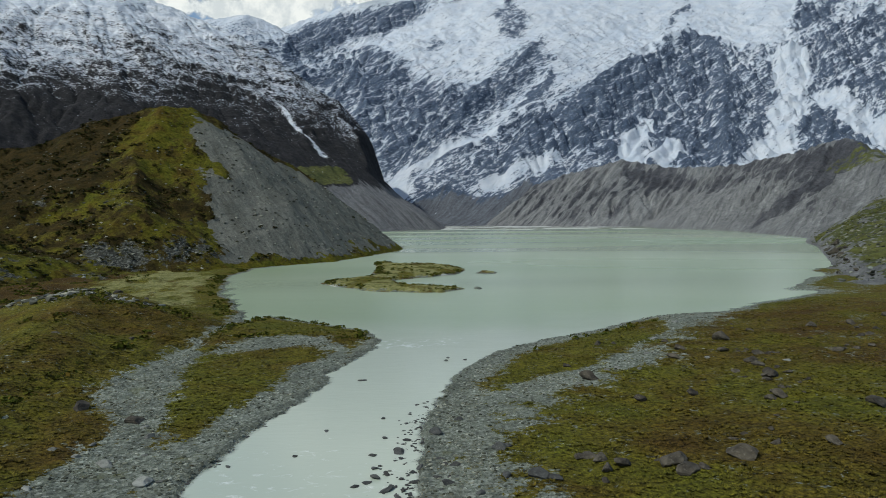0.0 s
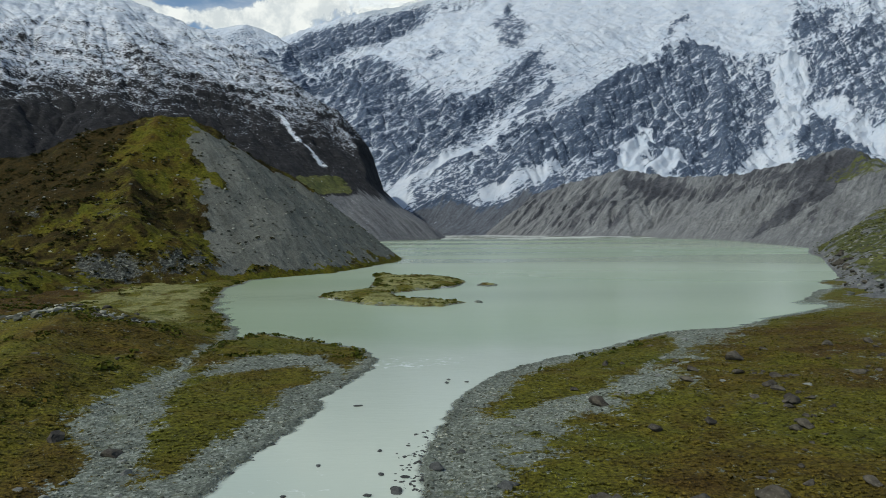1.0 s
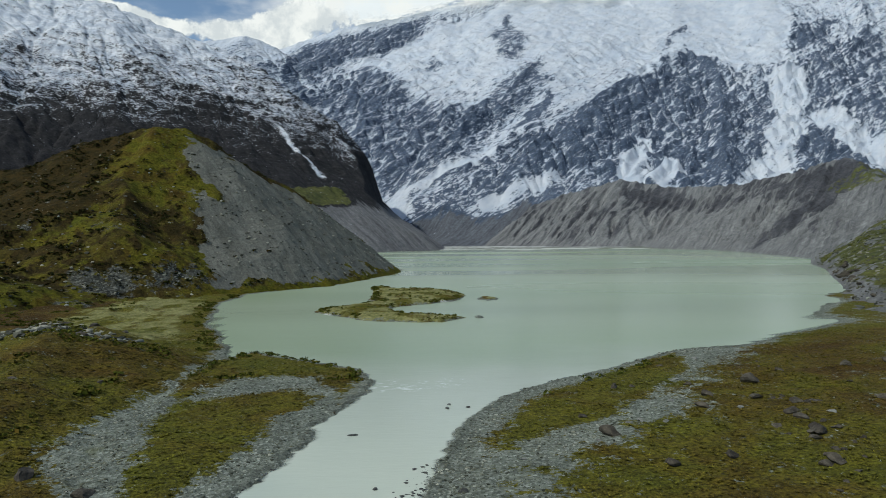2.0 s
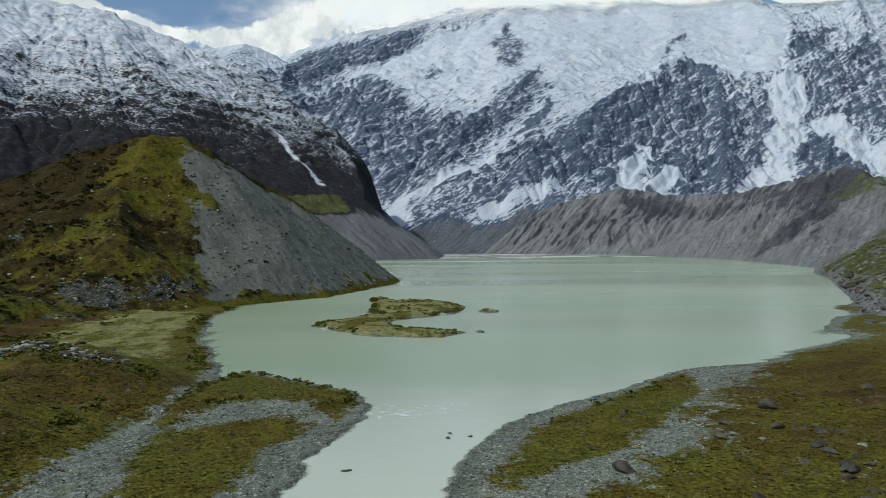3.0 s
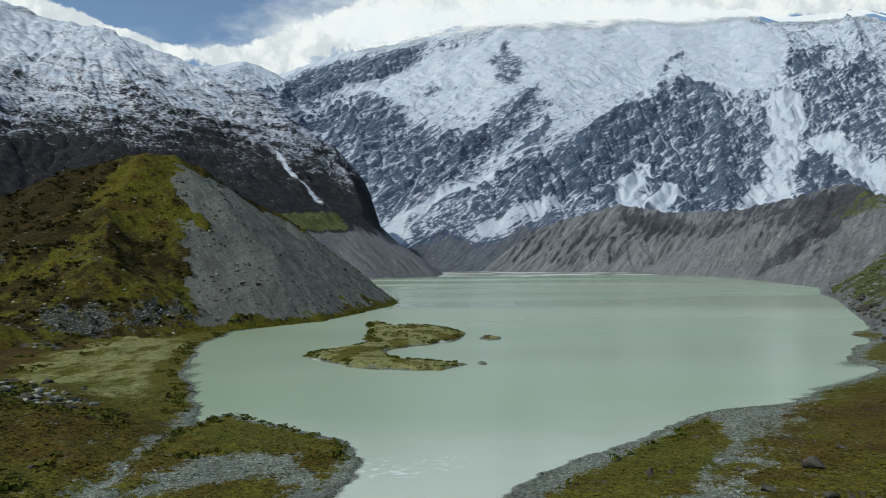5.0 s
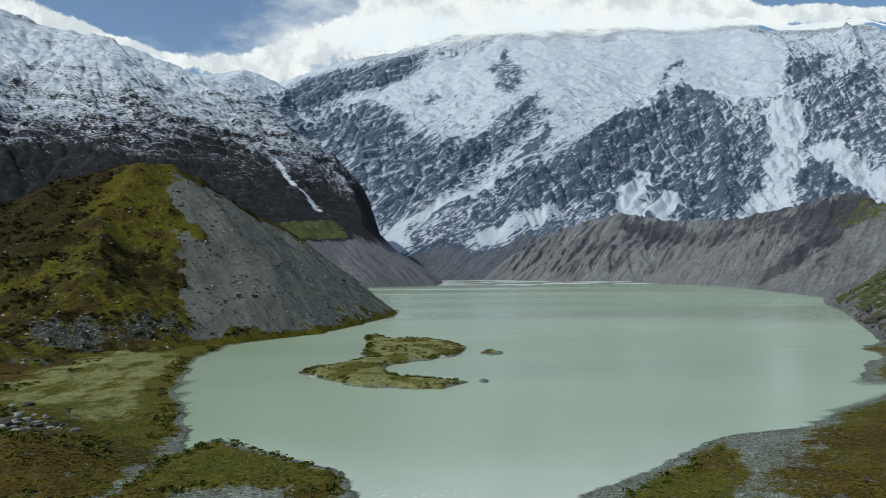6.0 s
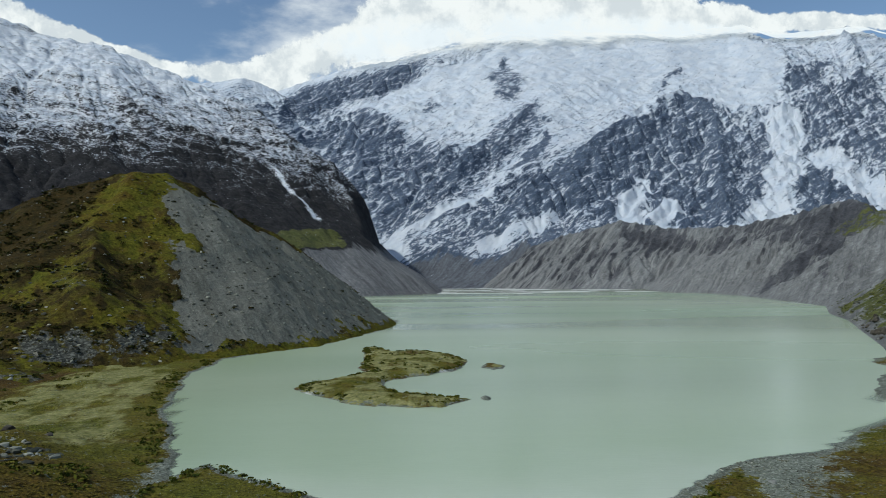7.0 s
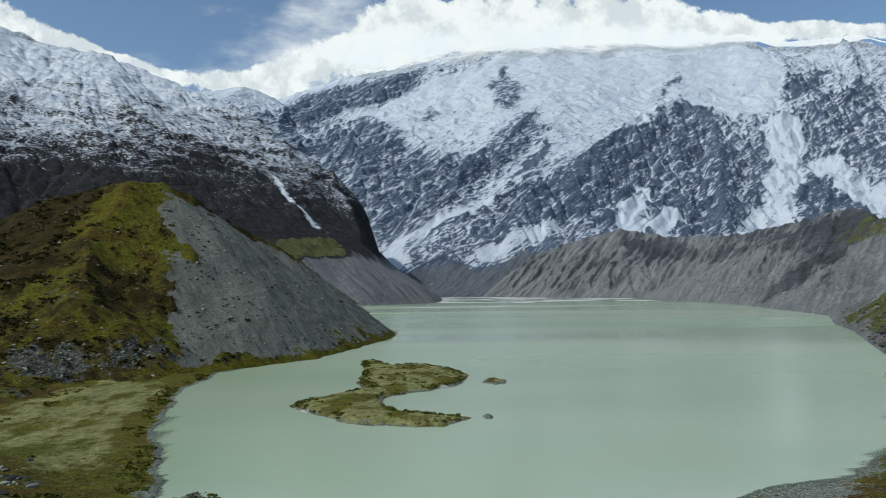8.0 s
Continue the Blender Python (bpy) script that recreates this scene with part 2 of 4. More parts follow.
def tussock_material():
    n = Nodes("tussock_grass")
    island = n.tree.nodes.new("ShaderNodeNewGeometry").outputs["Random Per Island"]
    colour = n.mix(1.0, turf(n), n.colours(island, [(0.0, (0.85, 0.85, 0.75)), (0.8, (1.32, 1.30, 1.25)), (1.0, (1.50, 1.48, 1.50))]), "MULTIPLY")
    return n.finish(colour, 0.9, n.bump(n.noise(0.3, 4, 0.7), 0.15, 1.0), 0.2)


GROUND = ground_material()
HILL = hill_material()
# rock and rubble colours hold distance haze as blue, snow colour holds cloud shade
MASSIF = peak_material("hazed_glaciated_rock", [(0.30, (0.034, 0.054, 0.092)), (0.52, (0.070, 0.098, 0.148)), (0.72, (0.135, 0.163, 0.214))], (0.540, 0.578, 0.628), 42.0, 6.5, 34, 1.25, (0.088, 0.132, 0.188), tint=(0.88, 0.97, 1.12))
# dark rock, its colour lowered further to carry the cloud shade on this mountainside
LEFT_ROCK = peak_material("shaded_dark_rock", [(0.30, (0.008, 0.008, 0.010)), (0.52, (0.018, 0.018, 0.020)), (0.72, (0.040, 0.038, 0.039))], (0.70, 0.73, 0.77), 17.0, 5.0, -10, 1.15, flow=-45, lush=1.15, stretch=0.42)
MORAINE = peak_material("moraine_rubble", [(0.30, (0.030, 0.032, 0.038)), (0.52, (0.062, 0.065, 0.074)), (0.72, (0.122, 0.126, 0.134))], (0.84, 0.86, 0.88), 40.0, 5.0, 27, 1.0, (0.120, 0.196, 0.285), lush=1.35, tint=(0.96, 1.0, 1.0))
WATER = water_material()
BOULDER = stone_material("greywacke", (0.018, 0.015, 0.011), (0.090, 0.080, 0.060), 0.8)
PALE_STONE = stone_material("pale_greywacke", (0.10, 0.105, 0.095), (0.25, 0.26, 0.235), 0.8)
WET_STONE = stone_material("wet_greywacke", (0.025, 0.027, 0.026), (0.075, 0.078, 0.074), 0.8)
PEBBLE = scatter_material("river_stones", [(0.0, (0.030, 0.034, 0.026)), (0.45, (0.105, 0.114, 0.090)), (0.85, (0.19, 0.205, 0.165)), (1.0, (0.36, 0.38, 0.33))])
TUSSOCK = tussock_material()
SHRUB = scatter_material("alpine_scrub", [(0.0, (0.009, 0.013, 0.003)), (0.5, (0.019, 0.024, 0.004)), (0.85, (0.034, 0.032, 0.005)), (1.0, (0.040, 0.022, 0.005))])
SCREE_ROCK = scatter_material("scree_rock", [(0.0, (0.030, 0.032, 0.026)), (0.5, (0.095, 0.100, 0.084)), (1.0, (0.30, 0.31, 0.27))])
SHORE_SHRUB = scatter_material("shore_scrub", [(0.0, (0.022, 0.032, 0.005)), (0.5, (0.056, 0.070, 0.009)), (0.85, (0.098, 0.100, 0.015)), (1.0, (0.098, 0.072, 0.014))])


# ---- terrain arithmetic ----
def hashed(ix, iy, seed):
    h = (ix * 374761393 + iy * 668265263 + seed * 974634577) & 0xFFFFFFFF
    h = ((h ^ (h >> 13)) * 1274126177) & 0xFFFFFFFF
    return (h ^ (h >> 16)) & 255


WHEEL = np.linspace(0, 2 * np.pi, 256, endpoint=False)
WHEEL_X, WHEEL_Y = np.cos(WHEEL), np.sin(WHEEL)


def perlin(x, y, seed=0):
    """Gradient noise, about -0.7 to 0.7."""
    x, y = np.asarray(x, float), np.asarray(y, float)
    fx, fy = np.floor(x), np.floor(y)
    ix, iy = fx.astype(np.int64), fy.astype(np.int64)
    u, v = x - fx, y - fy
    su, sv = u * u * u * (u * (6 * u - 15) + 10), v * v * v * (v * (6 * v - 15) + 10)

    def corner(a, b):
        k = hashed(ix + a, iy + b, seed)
        return WHEEL_X[k] * (u - a) + WHEEL_Y[k] * (v - b)
    low = corner(0, 0) * (1 - su) + corner(1, 0) * su
    high = corner(0, 1) * (1 - su) + corner(1, 1) * su
    return low * (1 - sv) + high * sv


def fbm(x, y, size, octaves=4, seed=0, gain=0.5):
    """Rough noise of about -1 to 1, its largest lumps 'size' metres across."""
    total, amp, f = 0.0, 1.0, 1.0 / size
    for i in range(octaves):
        total = total + amp * perlin(x * f + 17.3 * i, y * f - 9.1 * i, seed + i)
        amp, f = amp * gain, f * 2.03
    return total * 1.3


def ridged(x, y, size, octaves=5, seed=0, gain=0.55):
    """Sharp-crested noise, 0 to about 1."""
    total, amp, f, norm, w = 0.0, 1.0, 1.0 / size, 0.0, 1.0
    for i in range(octaves):
        r = (1 - np.abs(perlin(x * f + 5.7 * i, y * f + 3.3 * i, seed + i)) * 1.7) ** 2
        total, norm = total + amp * r * w, norm + amp
        w = np.clip(r * 1.5, 0, 1)
        amp, f = amp * gain, f * 2.07
    return total / norm


def step(a, b, x):
    k = np.clip((x - a) / (b - a), 0, 1)
    return k * k * (3 - 2 * k)


def smax(a, b, k):
    """The larger of two heights, rounded where they meet."""
    h = np.clip(0.5 + 0.5 * (a - b) / k, 0, 1)
    return b * (1 - h) + a * h + k * h * (1 - h)


def tent(x, y, crest, slope):
    """A ridge: the crest's own height along the line, falling away at the slope on both sides."""
    best = np.full(np.shape(x), -1e6)
    for (x0, y0, z0), (x1, y1, z1) in zip(crest, crest[1:]):
        dx, dy = x1 - x0, y1 - y0
        s = np.clip(((x - x0) * dx + (y - y0) * dy) / (dx * dx + dy * dy), 0, 1)
        best = np.maximum(best, z0 + s * (z1 - z0) - slope * np.hypot(x - x0 - s * dx, y - y0 - s * dy))
    return best


def line_gap(x, y, line):
    """Metres to the nearest place of a line in the plan."""
    best = np.full(np.shape(x), 1e9)
    for (x0, y0), (x1, y1) in zip(line, line[1:]):
        dx, dy = x1 - x0, y1 - y0
        s = np.clip(((x - x0) * dx + (y - y0) * dy) / (dx * dx + dy * dy), 0, 1)
        best = np.minimum(best, np.hypot(x - x0 - s * dx, y - y0 - s * dy))
    return best


def inside(x, y, area):
    """Metres inside the border of an area in the plan (negative: outside)."""
    odd = np.zeros(np.shape(x), bool)
    ring = list(area) + [area[0]]
    for (x0, y0), (x1, y1) in zip(ring, ring[1:]):
        if y0 != y1:
            odd ^= ((y0 > y) != (y1 > y)) & (x < (x1 - x0) * (y - y0) / (y1 - y0) + x0)
    return np.where(odd, 1, -1) * line_gap(x, y, ring)



def weathered(z, cell, drops, rounds, path, cut, seed, bite=None):
    """Land worn by running water: drops follow the slope, carry rubble off where it is steep and lay it down where it is gentle."""
    r = np.random.default_rng(seed)
    ny, nx = z.shape
    z = z / cell
    bite = np.ones_like(z) if bite is None else bite

    def corners(px, py):
        ix, iy = px.astype(np.int64), py.astype(np.int64)
        u, v = px - ix, py - iy
        k = iy * nx + ix
        return k, u, v

    def spread(k, u, v, amount):
        total = np.zeros(ny * nx)
        for o, w in ((0, (1 - u) * (1 - v)), (1, u * (1 - v)), (nx, (1 - u) * v), (nx + 1, u * v)):
            total += np.bincount(k + o, amount * w, ny * nx)
        return total.reshape(ny, nx)

    for _ in range(rounds):
        px, py = r.uniform(1, nx - 2.01, drops), r.uniform(1, ny - 2.01, drops)
        dx, dy, load = np.zeros(drops), np.zeros(drops), np.zeros(drops)
        speed, water = np.ones(drops), 1.0
        for _ in range(path):
            flat = z.ravel()
            k, u, v = corners(px, py)
            a, b, c, d = flat[k], flat[k + 1], flat[k + nx], flat[k + nx + 1]
            gx, gy = (b - a) * (1 - v) + (d - c) * v, (c - a) * (1 - u) + (d - b) * u
            here = (a * (1 - u) + b * u) * (1 - v) + (c * (1 - u) + d * u) * v
            dx, dy = dx * 0.25 - gx * 0.75, dy * 0.25 - gy * 0.75
            size = np.hypot(dx, dy) + 1e-9
            dx, dy = dx / size, dy / size
            qx, qy = np.clip(px + dx, 1, nx - 2.01), np.clip(py + dy, 1, ny - 2.01)
            k2, u2, v2 = corners(qx, qy)
            there = (flat[k2] * (1 - u2) + flat[k2 + 1] * u2) * (1 - v2) + (flat[k2 + nx] * (1 - u2) + flat[k2 + nx + 1] * u2) * v2
            fall = here - there
            room = np.maximum(fall, 0.02) * speed * water * 2.4
            lay = np.where(fall < 0, np.minimum(-fall, load), np.maximum(load - room, 0) * 0.12)
            dig = np.where(fall > 0, np.minimum(np.maximum(room - load, 0) * cut, fall * 0.45), 0) * bite.ravel()[k]
            load = load + dig - lay
            z = z + np.clip(spread(k, u, v, lay - dig), -0.35, 0.35)
            speed = np.sqrt(np.clip(speed * speed + fall * 0.8, 0.04, 6))
            water *= 0.975
            px, py = qx, qy
    return z * cell


def terraced(z, rise, period, depth):
    """Beds of rock in steps: gentle ledges between steep bands, counted along 'rise'."""
    t = rise / period
    t = t - np.floor(t)
    return z + depth * period * (step(0.45, 1.0, t) - t)


# ---- the plan: shores, banks, ridges ----
RIVER_RIGHT = [(-1, -120), (-1, 66), (0, 81), (0, 90), (2, 101), (4, 111), (7, 123), (14, 136), (19, 143), (27, 151), (38, 159), (49, 172),
               (61, 183), (72, 188), (82, 190), (97, 205), (118, 222)]
SPIT_RIGHT = [(136, 238), (134, 250), (142, 266), (160, 290), (176, 305), (182, 330), (215, 365), (228, 387), (272, 471), (330, 580), (365, 664)]
SHORE_FAR = [(449, 813), (520, 1150), (535, 1324), (490, 1470), (400, 1540), (291, 1545), (200, 1490), (120, 1505), (40, 1515), (-60, 1490), (-140, 1430)]
SHORE_LEFT = [(-190, 1300), (-150, 900), (-60, 690), (-22, 640), (-20, 624), (-24, 554), (-39, 492), (-56, 424), (-78, 393), (-91, 369), (-89, 347),
              (-91, 325), (-88, 305), (-82, 290), (-79, 272), (-72, 243), (-64, 228), (-61, 221), (-56, 206), (-52, 197), (-50, 187), (-47, 178)]
RIVER_LEFT = [(-43, 187), (-31, 177), (-21, 169), (-14, 162), (-11, 151), (-11, 143), (-14, 129), (-17, 118), (-16, 112), (-19, 99), (-20, 94),
              (-22, 87), (-23, 82), (-23, 77), (-24, 71), (-24, 67), (-30, -120)]
LAKE = RIVER_RIGHT + SPIT_RIGHT + SHORE_FAR + SHORE_LEFT + RIVER_LEFT
ISLAND = [(-43, 281), (-35, 267), (-24, 255), (-14, 246), (5, 245), (14, 257), (7, 259), (-8, 267), (-14, 286), (-12, 297), (2, 309), (15, 325), (19, 351),
          (13, 369), (-3, 392), (-13, 385), (-26, 413), (-31, 403), (-27, 363), (-26, 328), (-21, 316), (-30, 303), (-38, 292)]
SHOALS = [(28, 331, 4.6, 9.0), (18.6, 258, 1.6, 3.5), (205, 1500, 22, 60), (150, 1560, 18, 30)]

STRIP = [(8, 105), (11, 117), (15, 125), (20, 136), (29, 146), (38, 156), (46, 165), (58, 181), (58, 168), (53, 154), (42, 139), (31, 122), (23, 114), (16, 110), (12, 107)]
GRASS_RIGHT = [(9, 65), (8, 69), (12, 72), (9, 78), (11, 84), (15, 88), (12, 93), (19, 96), (22, 103), (26, 104), (30, 111), (40, 118), (45, 128), (40, 134), (47, 139), (61, 157),
               (72, 172), (83, 190), (96, 205), (118, 223), (145, 236), (400, 330), (400, -200), (11, -200)]
BAR_SHORE = [(-43, 132), (-48, 152), (-49, 172), (-42, 190), (-30, 178), (-13, 162), (-12, 148), (-16, 138), (-18, 141), (-20, 152), (-29, 154), (-38, 150), (-40, 139)]
BAR_INNER = [(-42, 132), (-41, 121), (-37, 103), (-34, 93), (-31, 80), (-28, 86), (-26, 94), (-25, 99), (-24, 111), (-22, 123), (-18, 135), (-22, 141), (-29, 137), (-35, 133)]
GRASS_LEFT = [(-52, 205), (-53, 195), (-50, 168), (-49, 148), (-49, 131), (-49, 118), (-50, 105), (-40, 90), (-38, 84), (-38, 79), (-39, 68),
              (-40, -200), (-400, -200), (-400, 420), (-100, 420), (-60, 424), (-80, 388), (-91, 369), (-91, 325), (-82, 285), (-72, 243), (-61, 221)]
MEADOW = [(-130, 258), (-133, 299), (-130, 339), (-114, 355), (-98, 330), (-94, 314), (-88, 280), (-84, 251), (-74, 224), (-66, 206), (-74, 195), (-89, 217), (-106, 223), (-118, 242)]

KNOLL = [(-66, 40, 5), (-66, 100, 5), (-66, 122, 5), (-80, 165, 8.3), (-92, 188, 7.0)]
HILL_CREST = [(-330, 465, 62), (-262, 482, 78), (-232, 495, 95), (-205, 503, 103), (-186, 508, 106), (-168, 512, 106), (-155, 520, 99), (-136, 540, 81), (-110, 560, 68),
              (-88, 580, 50), (-70, 600, 35), (-52, 616, 21), (-34, 624, 5)]
HILL_SPUR = [(-181, 496, 97), (-183, 447, 70), (-162, 388, 42), (-156, 350, 20)]
HILL_SKIRT = [(-340, 225, 32), (-240, 280, 21), (-182, 326, 14)]
HILL_BENCH = [(-330, 330, 38), (-206, 391, 38), (-166, 384, 34)]

RIGHT_LOW = [(168, 258, 3.5), (205, 285, 9), (262, 340, 15), (352, 500, 27), (410, 600, 33), (490, 720, 48), (560, 800, 75)]
RIGHT_CREST = [(600, 800, 92), (700, 1100, 125), (800, 1280, 162), (842, 1400, 186), (885, 1700, 177), (858, 1950, 172), (740, 2050, 172), (600, 2150, 203),
               (450, 2250, 168), (240, 2320, 92), (60, 2360, 52)]


def lake_gap(x, y):
    """Metres from the shore: positive on land, negative on the water."""
    far = np.clip(np.hypot(x, y - 60) / 250, 0.25, 3)
    wx = x + fbm(x, y, 14, 3, 11) * 1.5 * far + fbm(x, y, 3, 3, 13) * 0.9
    wy = y + fbm(x, y, 14, 3, 12) * 2.0 * far
    gap = -inside(wx, wy, LAKE)
    for sx, sy, rx, ry in SHOALS[2:]:
        gap = np.maximum(gap, (1 - np.hypot((wx - sx) / rx, (wy - sy) / ry)) * min(rx, ry))
    return gap


def ground_height(x, y, gap=None):
    gap = lake_gap(x, y) if gap is None else gap
    bank = np.where(gap > 0, 0.8 * (1 - np.exp(-(np.maximum(gap, 0) / 7.0) ** 1.35)), np.maximum(gap * 0.22, -4.0))
    land = step(2, 30, gap)
    right = step(6, 40, x) * land * (2.1 * step(4, 60, gap) + 0.012 * np.clip(gap - 50, 0, 300) * (x > 0))
    z = bank + right * step(-40, 40, 260 - y * 1.0)
    z = np.where(gap > 0, smax(z, tent(x, y, KNOLL, 0.24) * step(0, 12, gap), 1.2), z)
    z = z + land * ((0.5 + 0.8 * (x < -40)) * fbm(x, y, 22, 3, 21) + (0.5 + 0.4 * (x < -40)) * np.abs(fbm(x, y, 8, 3, 22))) + step(0.5, 6, gap) * 0.16 * fbm(x, y, 2.0, 3, 23)
    creek = line_gap(x, y, [(-47, 176), (-47, 150), (-44, 128), (-43, 110), (-36, 90), (-33, 72), (-32, 40)])
    z = z - 0.28 * (1 - step(1.5, 6.5, creek)) * step(0, 3, gap)
    return np.where(gap > 3, np.maximum(z, 0.3), np.maximum(z, -4))


def hill_height(x, y):
    wx, wy = x + 7 * fbm(x, y, 60, 3, 31), y + 7 * fbm(x, y, 60, 3, 32)
    z = tent(wx, wy, HILL_CREST, 0.73)
    z = smax(z, tent(wx, wy, HILL_SPUR, 0.66), 26)
    z = smax(z, tent(wx, wy, HILL_BENCH, 0.70), 22)
    z = smax(z, tent(wx, wy, HILL_SKIRT, 0.28), 5)
    z = z + (1 - 0.8 * scree_part(x, y)) * (3.0 * fbm(x, y, 35, 3, 33) + 1.3 * np.abs(fbm(x, y, 10, 3, 34)) + 0.5 * fbm(x, y, 4, 2, 35)) + 0.5 * fbm(x, y, 30, 3, 33)
    z = np.minimum(z, -inside(x, y, LAKE) * 0.85 + 0.4 + 1.5 * fbm(x, y, 12, 3, 40))
    # rills down the scree on the lake side
    return z - 0.6 * scree_part(x, y) * ridged(x * 0.85 - y * 0.5, (x * 0.5 + y * 0.85) * 0.12, 9, 3, 36)


def scree_part(x, y):
    """1 on the bare slope that faces the lake."""
    wx = x + 4 * fbm(x, y, 40, 4, 37) + 5 * fbm(x, y, 11, 4, 30, 0.65)
    edge = np.interp(y, [360, 372, 386, 401, 413, 431, 450, 465, 484, 500, 540, 640], [-104, -110, -117, -123, -129, -136, -142, -149, -161, -160, -158, -158])
    tongue = 1 - step(2, 8, line_gap(wx, y + 3 * fbm(x, y, 9, 3, 29), [(-156, 464), (-143, 457), (-127, 450)]))
    crest = np.interp(wx, [-157, -136, -110, -88, -70, -50, -24], [512, 534, 553, 573, 593, 612, 640])
    foot = np.interp(wx, [-108, -92, -71, -58, -40, -25], [364, 381, 405, 426, 478, 545])
    return step(-4, 4, wx - edge) * (1 - tongue) * (1 - step(-7, 3, y - crest + 7 + 6 * step(-110, -70, wx) + 18 * fbm(x, y, 20, 4, 38, 0.65))) * step(-2, 8, y - foot + 14 * fbm(x, y, 22, 4, 39, 0.6))


def right_height(x, y):
    wx, wy = x + 14 * fbm(x, y, 150, 3, 41), y + 14 * fbm(x, y, 150, 3, 42)
    z = tent(wx, wy, RIGHT_CREST, 0.52)
    z = smax(z, tent(wx, wy, RIGHT_LOW, 0.30), 5)
    # silt flats lie between the water's edge and the foot of the wall at the lake's head
    flats = 190 * step(1400, 1560, y) * (1 - step(380, 520, x))
    base = np.clip((-inside(x, y, LAKE) - flats) * 0.62, -20, 500)
    lift = step(-10, 60, z)
    gullies = ridged((x * 0.80 - y * 0.60) + 14 * fbm(x, y, 120, 2, 43), (x * 0.60 + y * 0.80) * 0.10, 38, 4, 44)
    return np.minimum(z, base + 1.0 + np.clip(base, 0, 10) * 0.35 * fbm(x, y, 60, 3, 45)) + lift * step(0, 12, base) * (11 * gullies * step(10, 110, z) - 6 * step(10, 110, z) - 15 * dark_gully(x, y) * ridged((x * 0.80 - y * 0.60), (x * 0.60 + y * 0.80) * 0.10, 20, 3, 50) + 2.5 * fbm(x, y, 24, 4, 46)) + step(0.5, 4, base) * (1 - step(700, 800, y)) * (2.4 * fbm(x, y, 15, 4, 25, 0.6) + 1.2)


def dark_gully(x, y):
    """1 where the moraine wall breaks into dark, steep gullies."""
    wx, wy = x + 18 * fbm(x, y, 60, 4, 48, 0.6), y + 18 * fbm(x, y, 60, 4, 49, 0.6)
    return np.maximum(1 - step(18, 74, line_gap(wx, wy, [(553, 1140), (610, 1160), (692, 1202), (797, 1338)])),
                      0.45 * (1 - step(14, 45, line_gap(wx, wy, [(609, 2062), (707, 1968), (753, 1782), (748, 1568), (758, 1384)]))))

SKYLINE = [(-2400, 3900, 1150), (-1130, 3850, 1102), (-993, 3850, 1134), (-896, 3900, 1118), (-850, 4050, 1111), (-639, 4150, 1214), (-512, 4200, 1274), (-177, 4300, 1378),
           (173, 4300, 1452), (530, 4350, 1544), (1079, 4400, 1567), (1625, 4400, 1554), (1955, 4400, 1586), (2029, 4400, 1613), (2212, 4400, 1541),
           (2359, 4400, 1542), (2507, 4400, 1570), (2731, 4400, 1638), (2981, 4400, 1548), (3900, 4300, 1400)]
BUTTRESS = [(1302, 3484, 980), (1342, 3216, 810), (1187, 2714, 477), (1041, 2436, 293), (956, 2333, 197)]
BUTTRESS_LEFT = [(1305, 3494, 983), (919, 3148, 765), (575, 2746, 502), (294, 2452, 292), (92, 2321, 167), (-26, 2245, 88)]
BUTTRESS_RIGHT = [(1350, 3236, 815), (1403, 2924, 596), (1426, 2766, 487)]
CLIFF_LEFT = [(-706, 3261, 715), (-753, 3889, 1037), (-416, 3951, 1120), (48, 4109, 1309)]
TOWER = [(455, 3900, 1275), (440, 3760, 1130), (424, 3480, 950)]
RIB_MID = [(532, 3293, 850), (367, 3041, 674), (156, 2793, 485)]
RIDGE_RIGHT = [(2605, 4202, 1530), (2403, 3738, 1192), (2124, 3446, 999), (1662, 3180, 790)]
RIDGE_RIGHT_LOW = [(1884, 3379, 951), (1819, 3048, 735), (1793, 2688, 498)]
PYRAMID = [(1344, 2554, 348), (1488, 2655, 465), (1500, 2534, 356), (1540, 2437, 275)]

ICE = [(-444, 3668), (-296, 3648), (62, 3932), (473, 4160), (900, 4450), (2000, 4450), (2070, 3932), (1718, 3360), (1492, 3324), (1382, 3456), (1107, 3320), (829, 3012), (567, 2816),
       (371, 2720), (227, 2588), (100, 2512), (40, 2496), (195, 2716), (357, 2868), (518, 3060), (364, 3020), (240, 2992), (97, 3044), (-51, 3140), (-167, 3436)]

LEFT_CREST = [(-2300, 1500, 860), (-1500, 1900, 860), (-1203, 2050, 785), (-1107, 2050, 747), (-970, 2050, 722), (-889, 2050, 707), (-759, 2060, 660), (-664, 2060, 611), (-566, 2060, 570),
              (-504, 2080, 520), (-461, 2100, 463), (-385, 2120, 430), (-302, 2140, 398), (-230, 2150, 316), (-187, 2150, 264), (-161, 2160, 197), (-136, 2170, 128),
              (-76, 2160, 75), (-20, 2150, 42), (20, 2130, 12)]


def crest_height(x):
    return np.interp(x, [c[0] for c in SKYLINE], [c[2] for c in SKYLINE])


